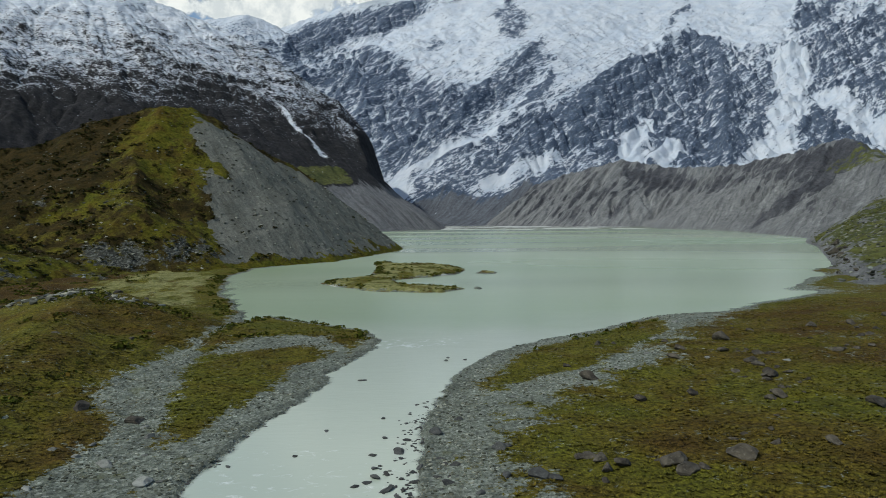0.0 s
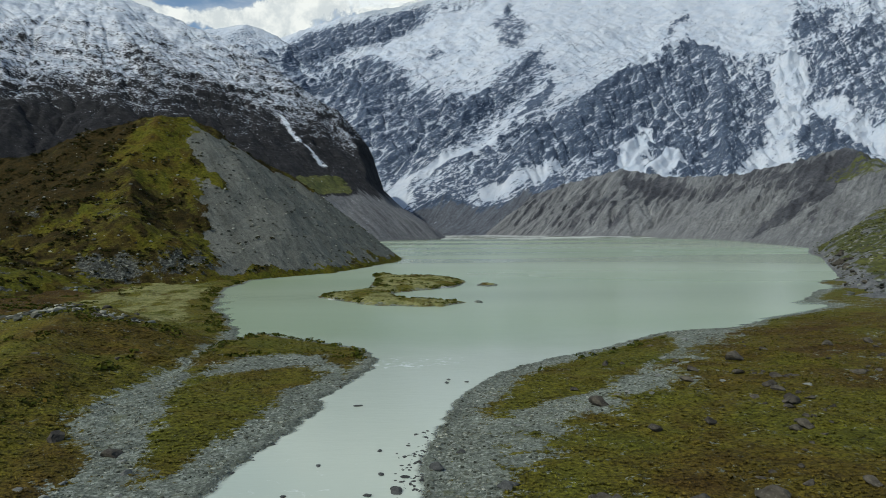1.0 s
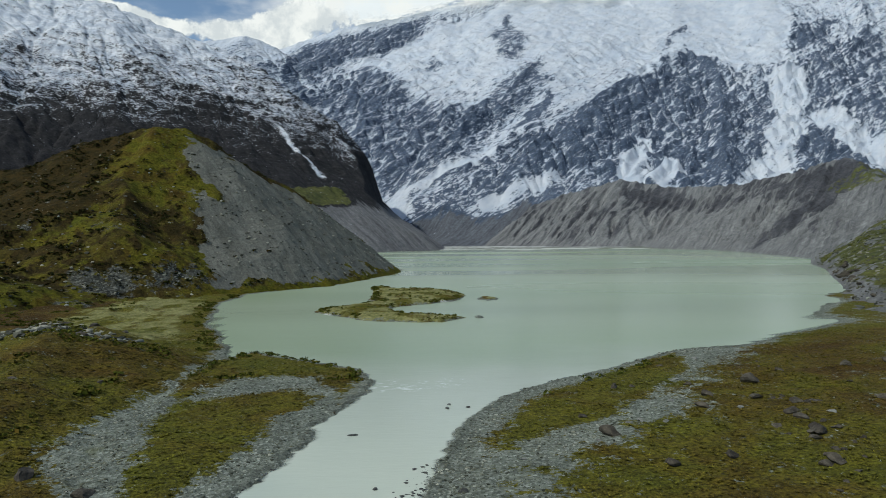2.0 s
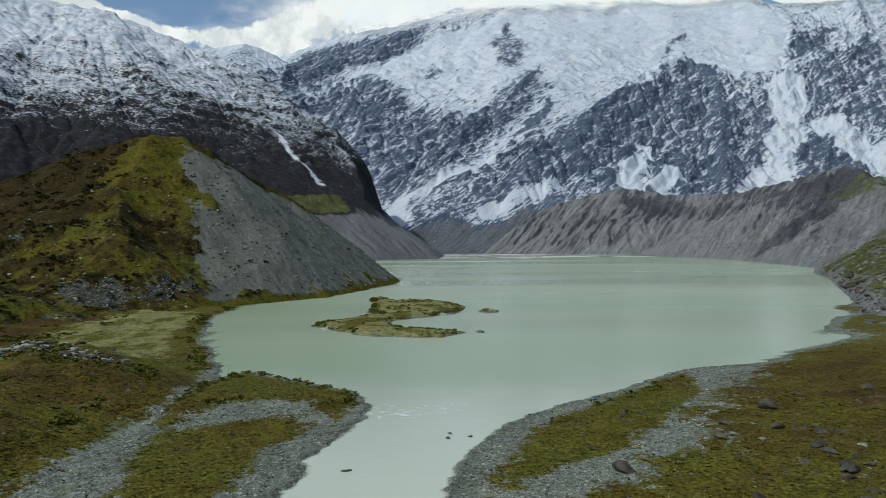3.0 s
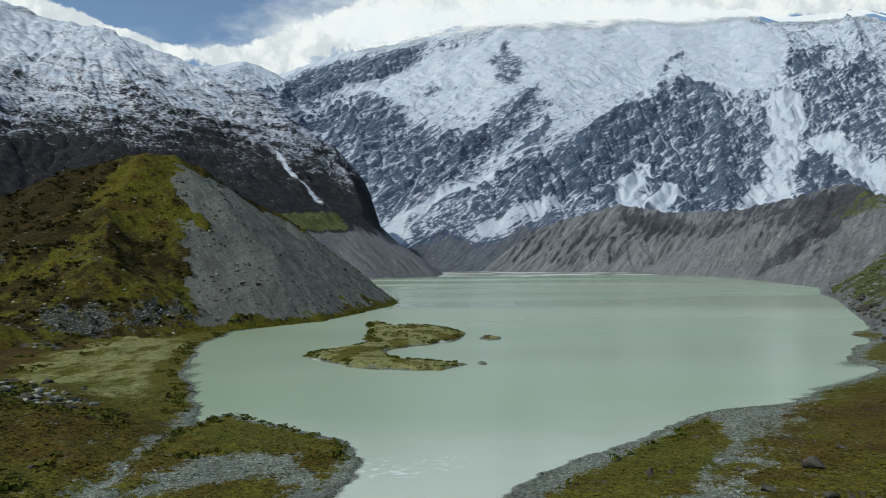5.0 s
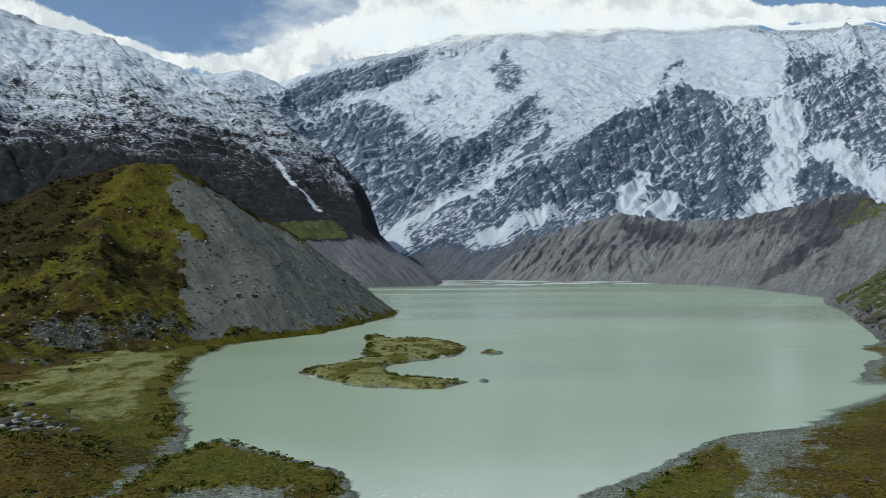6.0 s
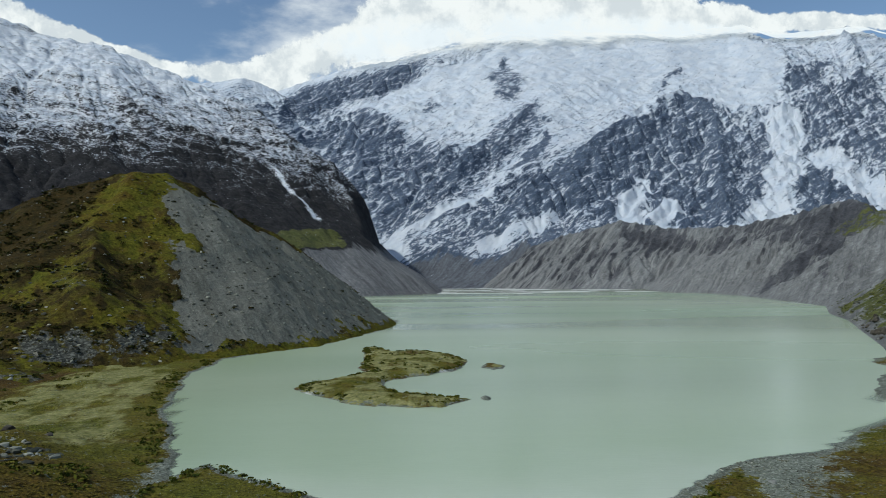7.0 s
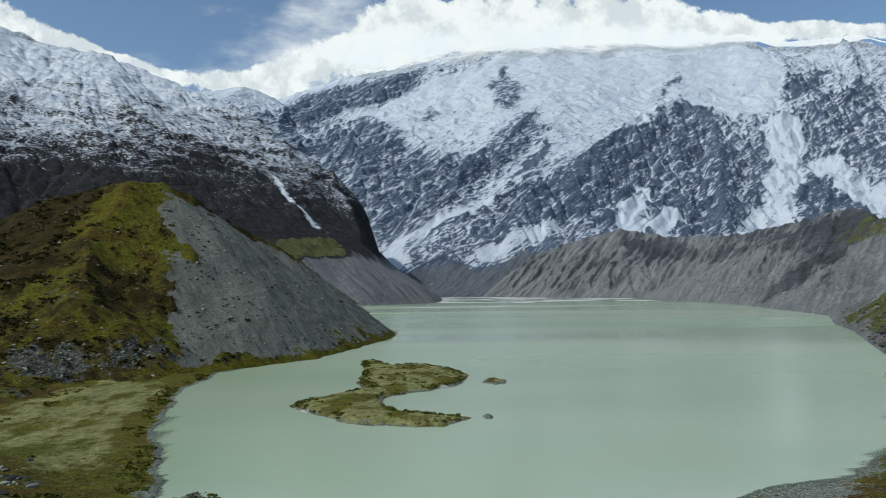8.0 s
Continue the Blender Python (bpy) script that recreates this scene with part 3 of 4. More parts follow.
def massif_height(x, y):
    wx, wy = x + 45 * fbm(x, y, 420, 3, 51), y + 45 * fbm(x, y, 420, 3, 52)
    z = tent(wx, wy, SKYLINE, 0.68)
    for rib, slope in ((BUTTRESS, 0.95), (BUTTRESS_LEFT, 0.9), (BUTTRESS_RIGHT, 1.0), (CLIFF_LEFT, 1.1), (TOWER, 1.3), (RIB_MID, 1.1), (RIDGE_RIGHT, 1.0),
                       (RIDGE_RIGHT_LOW, 1.0), (PYRAMID, 0.9)):
        z = smax(z, tent(wx, wy, rib, slope), 14)
    # ledges and gullies that run down to the lake's far corner
    along, across = x * 0.62 + y * 0.78, x * 0.78 - y * 0.62
    below = step(-20, 420, crest_height(x) - z)
    icy = step(-30, 60, inside(wx, wy, ICE))
    craggy = step(110, 330, z) * (0.25 + 0.35 * step(500, 900, x) + (0.75 - 0.35 * step(500, 900, x)) * below) * (1 - 0.86 * icy)
    craggy = craggy * (1 - 0.45 * step(1050, 1350, z) * step(1200, 1600, x))
    z = z + craggy * (58 * (ridged(across + 50 * fbm(x, y, 260, 3, 53), along * 0.36, 250, 4, 54) - 0.36))
    z = z + craggy * (38 * (ridged(x * 0.86 - y * 0.50 + 22 * fbm(x, y, 90, 3, 59), (x * 0.50 + y * 0.86) * 0.35, 84, 4, 56) - 0.45) + 12 * fbm(x, y, 60, 4, 55, 0.6))
    # tilted beds of rock
    bed = z - 0.62 * x + 0.12 * y + 34 * fbm(x, y, 300, 3, 57) + 9 * fbm(x, y, 50, 3, 60)
    z = z + craggy * (terraced(z, bed, 64, 0.30) - z) + craggy * (terraced(z, bed + 5 * fbm(x, y, 30, 2, 50), 23, 0.30) - z)
    # crevassed steps of the icefall, across its flow
    icy = step(0, 90, inside(wx, wy, ICE)) * step(300, 600, z)
    fall = step(520, 700, z) * (1 - step(1000, 1180, z))
    return z + icy * ((9 + 15 * fall) * (ridged(along + 50 * fbm(x, y, 150, 4, 47), across * 0.40, 74, 4, 48) - 0.5) + 12 * fbm(x, y, 220, 3, 49))


def massif_wear(x, y, z):
    """Running water and rockfall cut the bare rock, less so the ice."""
    rocky = 1 - step(-60, 0, inside(x, y, ICE))
    return weathered(z, 6.7, 42000, 2, 30, 0.018, 5, rocky * step(70, 200, z))


def left_height(x, y):
    wx, wy = x + 22 * fbm(x, y, 240, 3, 61), y + 22 * fbm(x, y, 240, 3, 62)
    z = tent(wx, wy, LEFT_CREST, 0.70)
    # the spur ends in a steep flank over the lake's far corner
    side = np.interp(wx, [-520, -461, -385, -302, -230, -187, -161, -136, -76, -20, 20, 60], [900, 500, 440, 400, 318, 265, 198, 129, 76, 43, 12, -20])
    z = np.where(wx > -520, np.minimum(z, side), z)
    high = step(20, 200, z)
    across, along = 0.80 * x + 0.60 * y, 0.60 * x - 0.80 * y
    deep = high * step(-10, 110, np.interp(x, [c[0] for c in LEFT_CREST], [c[2] for c in LEFT_CREST]) - z)
    z = z + (0.25 * high + 0.75 * deep) * 24 * (ridged(across + 24 * fbm(x, y, 150, 3, 63), along * 0.34, 190, 4, 64) - 0.42)
    z = z + high * (9 * fbm(x, y, 90, 4, 65, 0.55) + 5 * (ridged(across + 20 * fbm(x, y, 70, 3, 68), along * 0.9, 95, 4, 66) - 0.5) + 1.6 * fbm(x, y, 26, 3, 27, 0.6)) + 1.5 * fbm(x, y, 30, 3, 67)
    bed = z + 0.30 * x + 34 * fbm(x, y, 130, 4, 69, 0.6)
    return z + high * (terraced(z, bed, 41, 0.26) - z) + high * (terraced(z, bed + 7 * fbm(x, y, 30, 3, 70, 0.6), 16, 0.24) - z)


def left_wear(z):
    return weathered(z, 4.5, 40000, 1, 24, 0.012, 6, step(60, 260, z))


# rock faces of the massif: an area in the plan and how much snow lies on it
FACES = [
    (0.24, 22, [(-698, 3401), (-761, 3818), (-711, 4049), (-491, 4115), (-330, 4140), (-120, 4180), (51, 4213), (-23, 3929), (-147, 3822), (-295, 3743), (-444, 3724), (-546, 3613)]),
    (0.30, 40, [(-305, 2970), (-511, 3383), (-422, 3545), (-281, 3562), (-129, 3329), (-21, 3135), (122, 2934), (274, 3039), (369, 3208), (554, 3376), (551, 3134), (336, 2941), (253, 2823), (174, 2673), (23, 2606), (-99, 2540), (-169, 2518), (-242, 2783)]),
    (0.27, 30, [(130, 2314), (293, 2427), (420, 2728), (676, 2865), (918, 3120), (1112, 3234), (1351, 3570), (1403, 3450), (1344, 3044), (1386, 2927), (1429, 2740), (1294, 2515), (1074, 2377), (951, 2363), (661, 2418), (449, 2338)]),
    (0.16, 30, [(676, 2865), (914, 3108), (1132, 3216), (886, 2869), (668, 2663), (424, 2505), (290, 2408), (509, 2788)]),
    (0.14, 30, [(803, 2614), (985, 2699), (1139, 2600), (1195, 2504), (954, 2324), (850, 2400), (912, 2510)]),
    (0.40, 40, [(1652, 3169), (2016, 3489), (2438, 3625), (1956, 2921), (1732, 2823), (1590, 2989)]),
    (0.12, 34, [(1822, 3481), (1971, 3670), (2086, 3735), (2312, 3875), (1985, 3485)]),
    (0.30, 25, [(1333, 2586), (1593, 2827), (1607, 2565), (1592, 2480), (1393, 2392), (1229, 2397)]),
    (0.05, 12, [(355, 2770), (388, 2889), (530, 3024), (548, 2975), (445, 2812)]),
    (0.16, 26, [(1215, 3579), (1330, 3752), (1477, 3915), (1393, 3756)]),
    (0.10, 15, [(1226, 3357), (1376, 3618), (1308, 3347)]),
    (0.34, 40, [(349, 3742), (484, 4065), (494, 3776), (526, 3584), (463, 3410), (372, 3466)]),
    (0.32, 34, [(-8, 3430), (50, 3560), (96, 3457), (34, 3407)]),
    (0.98, 12, [(737, 2608), (803, 2628), (804, 2535), (738, 2391), (676, 2398)]),
    (0.98, 12, [(750, 2397), (821, 2485), (938, 2536), (846, 2391)]),
    (0.95, 10, [(-147, 2389), (-117, 2477), (-68, 2517), (-71, 2397), (-36, 2309), (-91, 2318)]),
    (0.75, 10, [(131, 2275), (223, 2326), (293, 2356), (266, 2292), (182, 2281)]),
]
SNOWS = [([(833, 2684), (740, 2524), (704, 2376)], 36), ([(891, 2488), (785, 2388)], 38), ([(253, 2636), (101, 2544), (-29, 2468), (-96, 2420), (-122, 2364), (-81, 2292)], 26),
         ([(437, 2432), (288, 2332), (182, 2292)], 24), ([(1654, 3164), (1559, 3016), (1439, 2728), (1291, 2536), (1159, 2416)], 75), ([(1655, 2824), (1651, 2672), (1662, 2504)], 80)]
APRON = [(-90, 2260, 40), (100, 2260, 52), (240, 2310, 84)]


def massif_cover(x, y, z, xs, ys):
    wx, wy = x + 30 * fbm(x, y, 160, 4, 71, 0.6), y + 30 * fbm(x, y, 160, 4, 72, 0.6)
    hollow = np.clip((blurred(z, 2) - z) / 5, -1, 1) + 0.9 * np.clip((blurred(z, 7) - z) / 24, -1, 1)
    steep = steepness(z, xs, ys)
    detail = 0.17 * hollow - 0.24 * np.clip(steep - 0.95, -0.5, 0.7) + 0.20 * fbm(wx * 0.8 - wy * 0.5, wy * 0.55, 85, 3, 76, 0.6)
    snow = 0.42 + 0.34 * step(500, 1000, z)
    snow = snow + step(-35, 45, inside(wx, wy, ICE)) * 0.26
    for lying, soft, area in FACES:
        part = step(-soft, soft, inside(wx, wy, area))
        snow = snow + (lying - snow) * part
    snow = snow + detail * (1 - 0.45 * step(0.6, 0.95, snow))
    for line, r in SNOWS:
        snow = snow + 0.75 * (1 - step(0.6 * r, 1.1 * r, line_gap(wx, wy, line)))
    snow = snow + 0.4 * (1 - step(10, 70, crest_height(x) - z)) * (x < 1900)
    foot = 1 - step(120, 200, z + 40 * fbm(x, y, 150, 3, 75) + 30 * step(300, 600, x) + 75 * (1 - step(150, 420, x)))
    drifts = np.minimum.reduce([line_gap(x, y, line) - r for line, r in SNOWS])
    snow = np.where(drifts > 20, snow - 0.8 * foot, snow)
    return np.clip(snow, np.where(foot > 0.3, -0.4, 0.02), 1.4), foot, np.full_like(z, -0.6)


def left_cover(x, y, z, xs, ys):
    hollow = np.clip((blurred(z, 2) - z) / 3.5, -1, 1) + 0.7 * np.clip((blurred(z, 7) - z) / 14, -1, 1)
    steep = steepness(z, xs, ys)
    line = np.interp(x, [-900, -550, -330, -200], [285, 318, 288, 240]) + 50 * fbm(x, y, 220, 4, 81)
    over = z - line
    snow = 0.16 + 0.36 * step(-30, 110, over) + 0.46 * step(80, 330, over + 80 * fbm(x, y, 160, 3, 86)) * (1 - 0.6 * step(-700, -460, x)) - 0.45 * (1 - step(-90, 10, over))
    snow = snow + 0.10 * hollow - 0.42 * np.clip(steep - 0.95, -0.5, 0.8) + 0.12 * fbm(x, y, 130, 3, 87)
    streak = line_gap(x + 6 * fbm(x, y, 40, 3, 83), y, [(-368, 1742), (-313, 1670), (-270, 1620), (-235, 1590)])
    snow = np.maximum(snow, 0.95 - 0.1 * streak)
    apron = 1 - step(50, 150, z + 30 * fbm(x, y, 120, 3, 84) - 60 * step(-130, 20, x))
    terrace = 1 - step(22, 44, line_gap(x, y, [(-270, 1446), (-230, 1496), (-192, 1530)]))
    low = (1 - step(120, 260, z + 40 * fbm(x, y, 200, 3, 85))) * (0.08 + 0.27 * step(-420, -300, x))
    return np.clip(snow, -0.4, 1.4), apron * step(-330, -230, x) * (1 - terrace), np.maximum(terrace * 0.95, low * (1 - apron)) - 0.25


def ground_cover(x, y, gap):
    w = 2.2
    wx, wy = x + w * fbm(x, y, 9, 4, 91, 0.6), y + w * 1.3 * fbm(x, y, 9, 4, 92, 0.6)
    grass = np.full(x.shape, -9.0)
    for area in (STRIP, BAR_SHORE, BAR_INNER, GRASS_LEFT):
        grass = np.maximum(grass, inside(wx, wy, area))
    # turf breaks up into pockets where it meets the gravel of the bank
    grass = np.maximum(grass, 0.45 * inside(wx, wy, GRASS_RIGHT) + 2.3 * fbm(x, y, 6, 4, 90, 0.6))
    grass = np.clip(0.5 + grass / 4.2, 0, 1)
    grass = np.maximum(grass, 0.9 * step(128, 150, x + 5 * fbm(x, y, 14, 3, 80)) * step(2, 7, gap + 3 * fbm(x, y, 12, 3, 79)) * step(150, 230, y) * (y < 520))
    grass = np.where((x < -52) & (y > 195) & (y < 440), np.maximum(grass, 0.9), grass)
    grass = grass * step(0.3, 2.2, gap)
    bare = np.maximum(0, fbm(x, y, 16, 4, 93)) * step(20, 60, x) * (y < 260)
    grass = grass - 0.35 * bare
    dry = np.clip(0.5 + inside(wx, wy, MEADOW) / 14.0, 0, 0.66) + 0.22 * fbm(x * 0.6, y, 16, 3, 78) * (x < -50)
    dry = np.where((y > 1200) & (x < 520), 1 - 0.75 * step(0.18, 0.34, fbm(x * 0.45, y, 90, 4, 94) + 0.12), dry)
    wet = (1 - step(0.2, 2.6, np.abs(gap))) * (y < 600)
    # rusty turf: on the far bank, under the hill and over the back of the near bank
    rust = np.maximum.reduce([0.32 * (1 - step(-56, -44, x)) * (1 - step(165, 195, y)), 1.3 * (1 - step(-128, -104, x + 12 * fbm(x, y, 30, 3, 89))) * (1 - step(300, 330, y)), 0.75 * step(40, 75, x + 14 * fbm(x, y, 25, 3, 89)) * step(80, 120, y) * (1 - step(190, 225, y))]) * (1 - step(-6, 6, inside(wx, wy, MEADOW)))
    wet = np.maximum(wet * (grass < 0.6), rust * (grass > 0.3) * (gap > 3) * (y < 400) * (0.75 + 0.6 * fbm(x, y, 18, 3, 88)))
    return grass, dry, wet


def hill_cover(x, y, z):
    scree = scree_part(x, y)
    # scrub lies thick on the shoulder and the foot, the upper face is open turf
    open_turf = 1 - step(10, 27, line_gap(x + 12 * fbm(x, y, 26, 4, 95, 0.6), y + 8 * fbm(x, y, 20, 3, 100), [(-176, 494), (-184, 470), (-172, 446), (-150, 450)]))
    shrub = 0.50 - 0.40 * open_turf + 0.24 * fbm(x, y, 40, 3, 96) + 0.34 * fbm(x, y, 11, 4, 88, 0.65) + 0.42 * step(-182, -225, x + 8 * fbm(x, y, 30, 3, 26)) - 0.15 * (1 - step(12, 44, z))
    rock = 0.30 * step(0, 1, 1 - np.abs(z - 36) / 8) + 0.36 * (1 - step(6, 22, z)) + 0.32 * fbm(x, y, 25, 4, 97, 0.6)
    rock = rock + 0.26 * (1 - step(5, 18, line_gap(x + 5 * fbm(x, y, 14, 3, 99), y, [(-150, 338), (-136, 352), (-120, 368)])))
    rock = np.where(scree > 0.5, 0, rock)
    foot = (1 - step(1.2, 3.5, z - 1.5 * step(0.05, 0.5, fbm(x, y, 24, 4, 98, 0.6)) - 9 * step(0.22, 0.42, fbm(x, y, 15, 4, 28, 0.6)) * step(-80, -50, x))) * step(-115, -95, x)
    return scree * (1 - foot), shrub * (1 - foot) - 0.05 * foot, rock * (1 - foot)



# ---- building helpers ----
def mesh_from(name, verts, faces, smooth=True, cover=None):
    """A mesh from arrays: n x 3 places and m x 3 or m x 4 corner numbers."""
    mesh = bpy.data.meshes.new(name)
    verts, faces = np.asarray(verts, np.float32), np.asarray(faces, np.int32)
    mesh.vertices.add(len(verts))
    mesh.vertices.foreach_set("co", verts.ravel())
    mesh.loops.add(faces.size)
    mesh.loops.foreach_set("vertex_index", faces.ravel())
    mesh.polygons.add(len(faces))
    mesh.polygons.foreach_set("loop_start", np.arange(0, faces.size, faces.shape[1], dtype=np.int32))
    mesh.update(calc_edges=True)
    mesh.polygons.foreach_set("use_smooth", np.full(len(faces), smooth))
    if cover is not None:
        layer = mesh.attributes.new("cover", "FLOAT_COLOR", "POINT")
        rgba = np.ones((len(verts), 4), np.float32)
        rgba[:, :3] = cover
        layer.data.foreach_set("color", rgba.ravel())
    mesh.validate()
    return mesh


def sheet(name, xs, ys, height, material, cover=None, keep=None):
    """A sheet of land over the lines xs and ys."""
    x, y = np.meshgrid(xs, ys)
    ny, nx = x.shape
    verts = np.stack([x.ravel(), y.ravel(), height.ravel()], 1)
    k = np.arange(ny * nx).reshape(ny, nx)
    faces = np.stack([k[:-1, :-1].ravel(), k[:-1, 1:].ravel(), k[1:, 1:].ravel(), k[1:, :-1].ravel()], 1)
    if keep is not None:
        stay = keep.ravel()[faces].any(1)
        faces = faces[stay]
        used, faces = np.unique(faces, return_inverse=True)
        faces = faces.reshape(-1, 4)
        verts = verts[used]
        cover = None if cover is None else [c.ravel()[used] for c in cover]
    if cover is not None:
        cover = np.stack([np.ravel(c) for c in cover], 1)
    mesh = mesh_from(name, verts, faces, True, cover)
    mesh.materials.append(material)
    return new(name, mesh)


def sheet_thing(name, xs, ys, height, material, cover, keep, part_of, names):
    """Land as one thing with named parts: part_of gives every grid point the number of its part. Shading runs on across the seams."""
    x, y = np.meshgrid(xs, ys)
    ny, nx = x.shape
    zy, zx = np.gradient(height, ys, xs)
    normal = np.stack([-zx.ravel(), -zy.ravel(), np.ones(x.size)], 1)
    normal /= np.linalg.norm(normal, axis=1)[:, None]
    verts = np.stack([x.ravel(), y.ravel(), height.ravel()], 1)
    paint = np.stack([np.ravel(c) for c in cover], 1)
    k = np.arange(ny * nx).reshape(ny, nx)
    faces = np.stack([k[:-1, :-1].ravel(), k[:-1, 1:].ravel(), k[1:, 1:].ravel(), k[1:, :-1].ravel()], 1)
    faces = faces[keep.ravel()[faces].any(1)]
    owner = part_of.ravel()[faces[:, 0]]
    thing = new(name)
    for i, (part_name, label) in enumerate(names):
        mine = faces[owner == i]
        if not len(mine):
            continue
        used, mine = np.unique(mine, return_inverse=True)
        mesh = mesh_from(part_name, verts[used], mine.reshape(-1, 4), True, paint[used])
        mesh.normals_split_custom_set_from_vertices(normal[used].tolist())
        mesh.materials.append(material)
        ob = tagged(new(part_name, mesh), label)
        ob.parent = thing
    return thing


def lines(*spans):
    """Grid lines: (start, end, gap at the start, gap at the end), span after span."""
    got = [spans[0][0]]
    for a, b, g0, g1 in spans:
        count = max(2, int(round((b - a) / ((g0 + g1) / 2))))
        s = np.linspace(0, 1, count + 1)[1:]
        w = (g0 * s + (g1 - g0) * s * s / 2) / ((g0 + g1) / 2)
        got.extend(a + (b - a) * w)
    return np.array(got)


def blurred(z, r):
    """The mean over a square of 2 r + 1 cells."""
    for axis in (0, 1):
        pad = [(r + 1, r) if a == axis else (0, 0) for a in (0, 1)]
        c = np.cumsum(np.pad(z, pad, mode="edge"), axis)
        n = z.shape[axis]
        z = (np.take(c, np.arange(2 * r + 1, 2 * r + 1 + n), axis) - np.take(c, np.arange(0, n), axis)) / (2 * r + 1)
    return z


def steepness(z, xs, ys):
    gy, gx = np.gradient(z, ys, xs)
    return np.hypot(gx, gy)


def strewn(name, template, faces, places, sizes, turns, squash, material, smooth=False):
    """One mesh of many copies of a small form, each with its own place, size and turn. template: k x n x 3, k variants."""
    count, (kinds, n, _) = len(places), template.shape
    pick = np.arange(count) % kinds
    v = template[pick] * sizes[:, None, None]
    v[:, :, 2] *= squash[:, None]
    c, s = np.cos(turns)[:, None], np.sin(turns)[:, None]
    x, y = v[:, :, 0] * c - v[:, :, 1] * s, v[:, :, 0] * s + v[:, :, 1] * c
    v = np.stack([x, y, v[:, :, 2]], 2) + places[:, None, :]
    f = faces[None] + (np.arange(count) * n)[:, None, None]
    mesh = mesh_from(name, v.reshape(-1, 3), f.reshape(-1, faces.shape[1]), smooth)
    mesh.materials.append(material)
    return tagged(new(name, mesh), kind="stuff")


def ball(levels, rough, seed, kinds=1):
    """Lumpy stones: places (kinds x n x 3) and triangles."""
    bm = bmesh.new()
    bmesh.ops.create_icosphere(bm, subdivisions=levels, radius=1)
    co = np.array([v.co[:] for v in bm.verts])
    tri = np.array([[v.index for v in f.verts] for f in bm.faces])
    bm.free()
    rng = np.random.default_rng(seed)
    made = []
    for _ in range(kinds):
        p = co.copy()
        # flat faces, as a broken stone has
        for _ in range(13):
            d = rng.normal(size=3)
            d /= np.linalg.norm(d)
            over = np.clip(p @ d - rng.uniform(0.42, 0.78), 0, None)
            p -= over[:, None] * d
        p += rng.normal(size=p.shape) * rough
        a, b, c = rng.uniform(0, 99, 3)
        lumps = fbm(p[:, 0] * 1.3 + p[:, 2] + a, p[:, 1] * 1.3 - p[:, 2] + b, 1.1, 4, seed) * 0.11
        p *= 1 + (lumps * min(1, levels - 1))[:, None]
        made.append(p * np.array([1.0, rng.uniform(0.65, 0.95), rng.uniform(0.55, 0.8)]))
    return np.array(made), tri



# ---- the land ----
def land(function, xs, ys):
    x, y = np.meshgrid(xs, ys)
    return x, y, function(x, y)


# valley floor: one sheet with the lake's bed, finer where the camera passes
xs = lines((-4200, -900, 90, 40), (-900, -160, 40, 2.2), (-160, -60, 1.6, 0.8), (-60, 66, 0.62, 0.62), (66, 160, 0.8, 1.8), (160, 900, 2.2, 40), (900, 4200, 40, 90))
ys = lines((-260, 50, 24, 1.6), (50, 120, 0.6, 0.6), (120, 260, 0.7, 1.3), (260, 700, 1.6, 5), (700, 2400, 6, 26), (2400, 4700, 40, 120))
gx, gy = np.meshgrid(xs, ys)
shore = lake_gap(gx, gy)
gz = ground_height(gx, gy, shore)
tagged(sheet("ground", xs, ys, gz, GROUND, ground_cover(gx, gy, shore)), "rough valley floor of gravel, olive turf and dry meadow", "ground", kind="structure")

# the lake and the stream that leaves it
wx_lines, wy_lines = lines((-900, -60, 40, 4), (-60, 70, 0.9, 0.9), (70, 1200, 2, 40)), lines((-260, 55, 20, 2), (55, 200, 1.0, 1.0), (200, 2300, 1.5, 60))
wx, wy = np.meshgrid(wx_lines, wy_lines)
stream = 1 - step(118, 205, wy - 0.25 * np.abs(wx) + 8 * fbm(wx, wy, 30, 3, 101))
riffle = np.maximum(1 - step(3, 14, np.hypot((wx + 4) / 1.6, wy - 148)), 0.75 * (1 - step(60, 120, wy))) * step(0, 1, stream)
tagged(sheet("lake", wx_lines, wy_lines, np.zeros_like(wx), WATER, (stream, riffle, (1 - step(0.0, 1.1, -lake_gap(wx, wy))) * (wy < 260))), "calm milky green glacial lake with pale outlet stream", "lake", kind="structure")

# moraine hill on the near shore
xs, ys = lines((-345, -200, 2.2, 1.3), (-200, 2, 1.2, 1.2)), lines((205, 330, 1.4, 1.2), (330, 560, 1.2, 1.2), (560, 720, 1.3, 2.0))
x, y, z = land(hill_height, xs, ys)
under = z > ground_height(x, y) - 1.5
tagged(sheet_thing("moraine_hill", xs, ys, z, HILL, hill_cover(x, y, z), under, (scree_part(x, y) > 0.5).astype(int), [("turf_slope", "olive turf slope with dark scrub"), ("scree_slope", "bare gray scree slope")]), "scrub-covered moraine hill with bare gray scree slope", "hill")

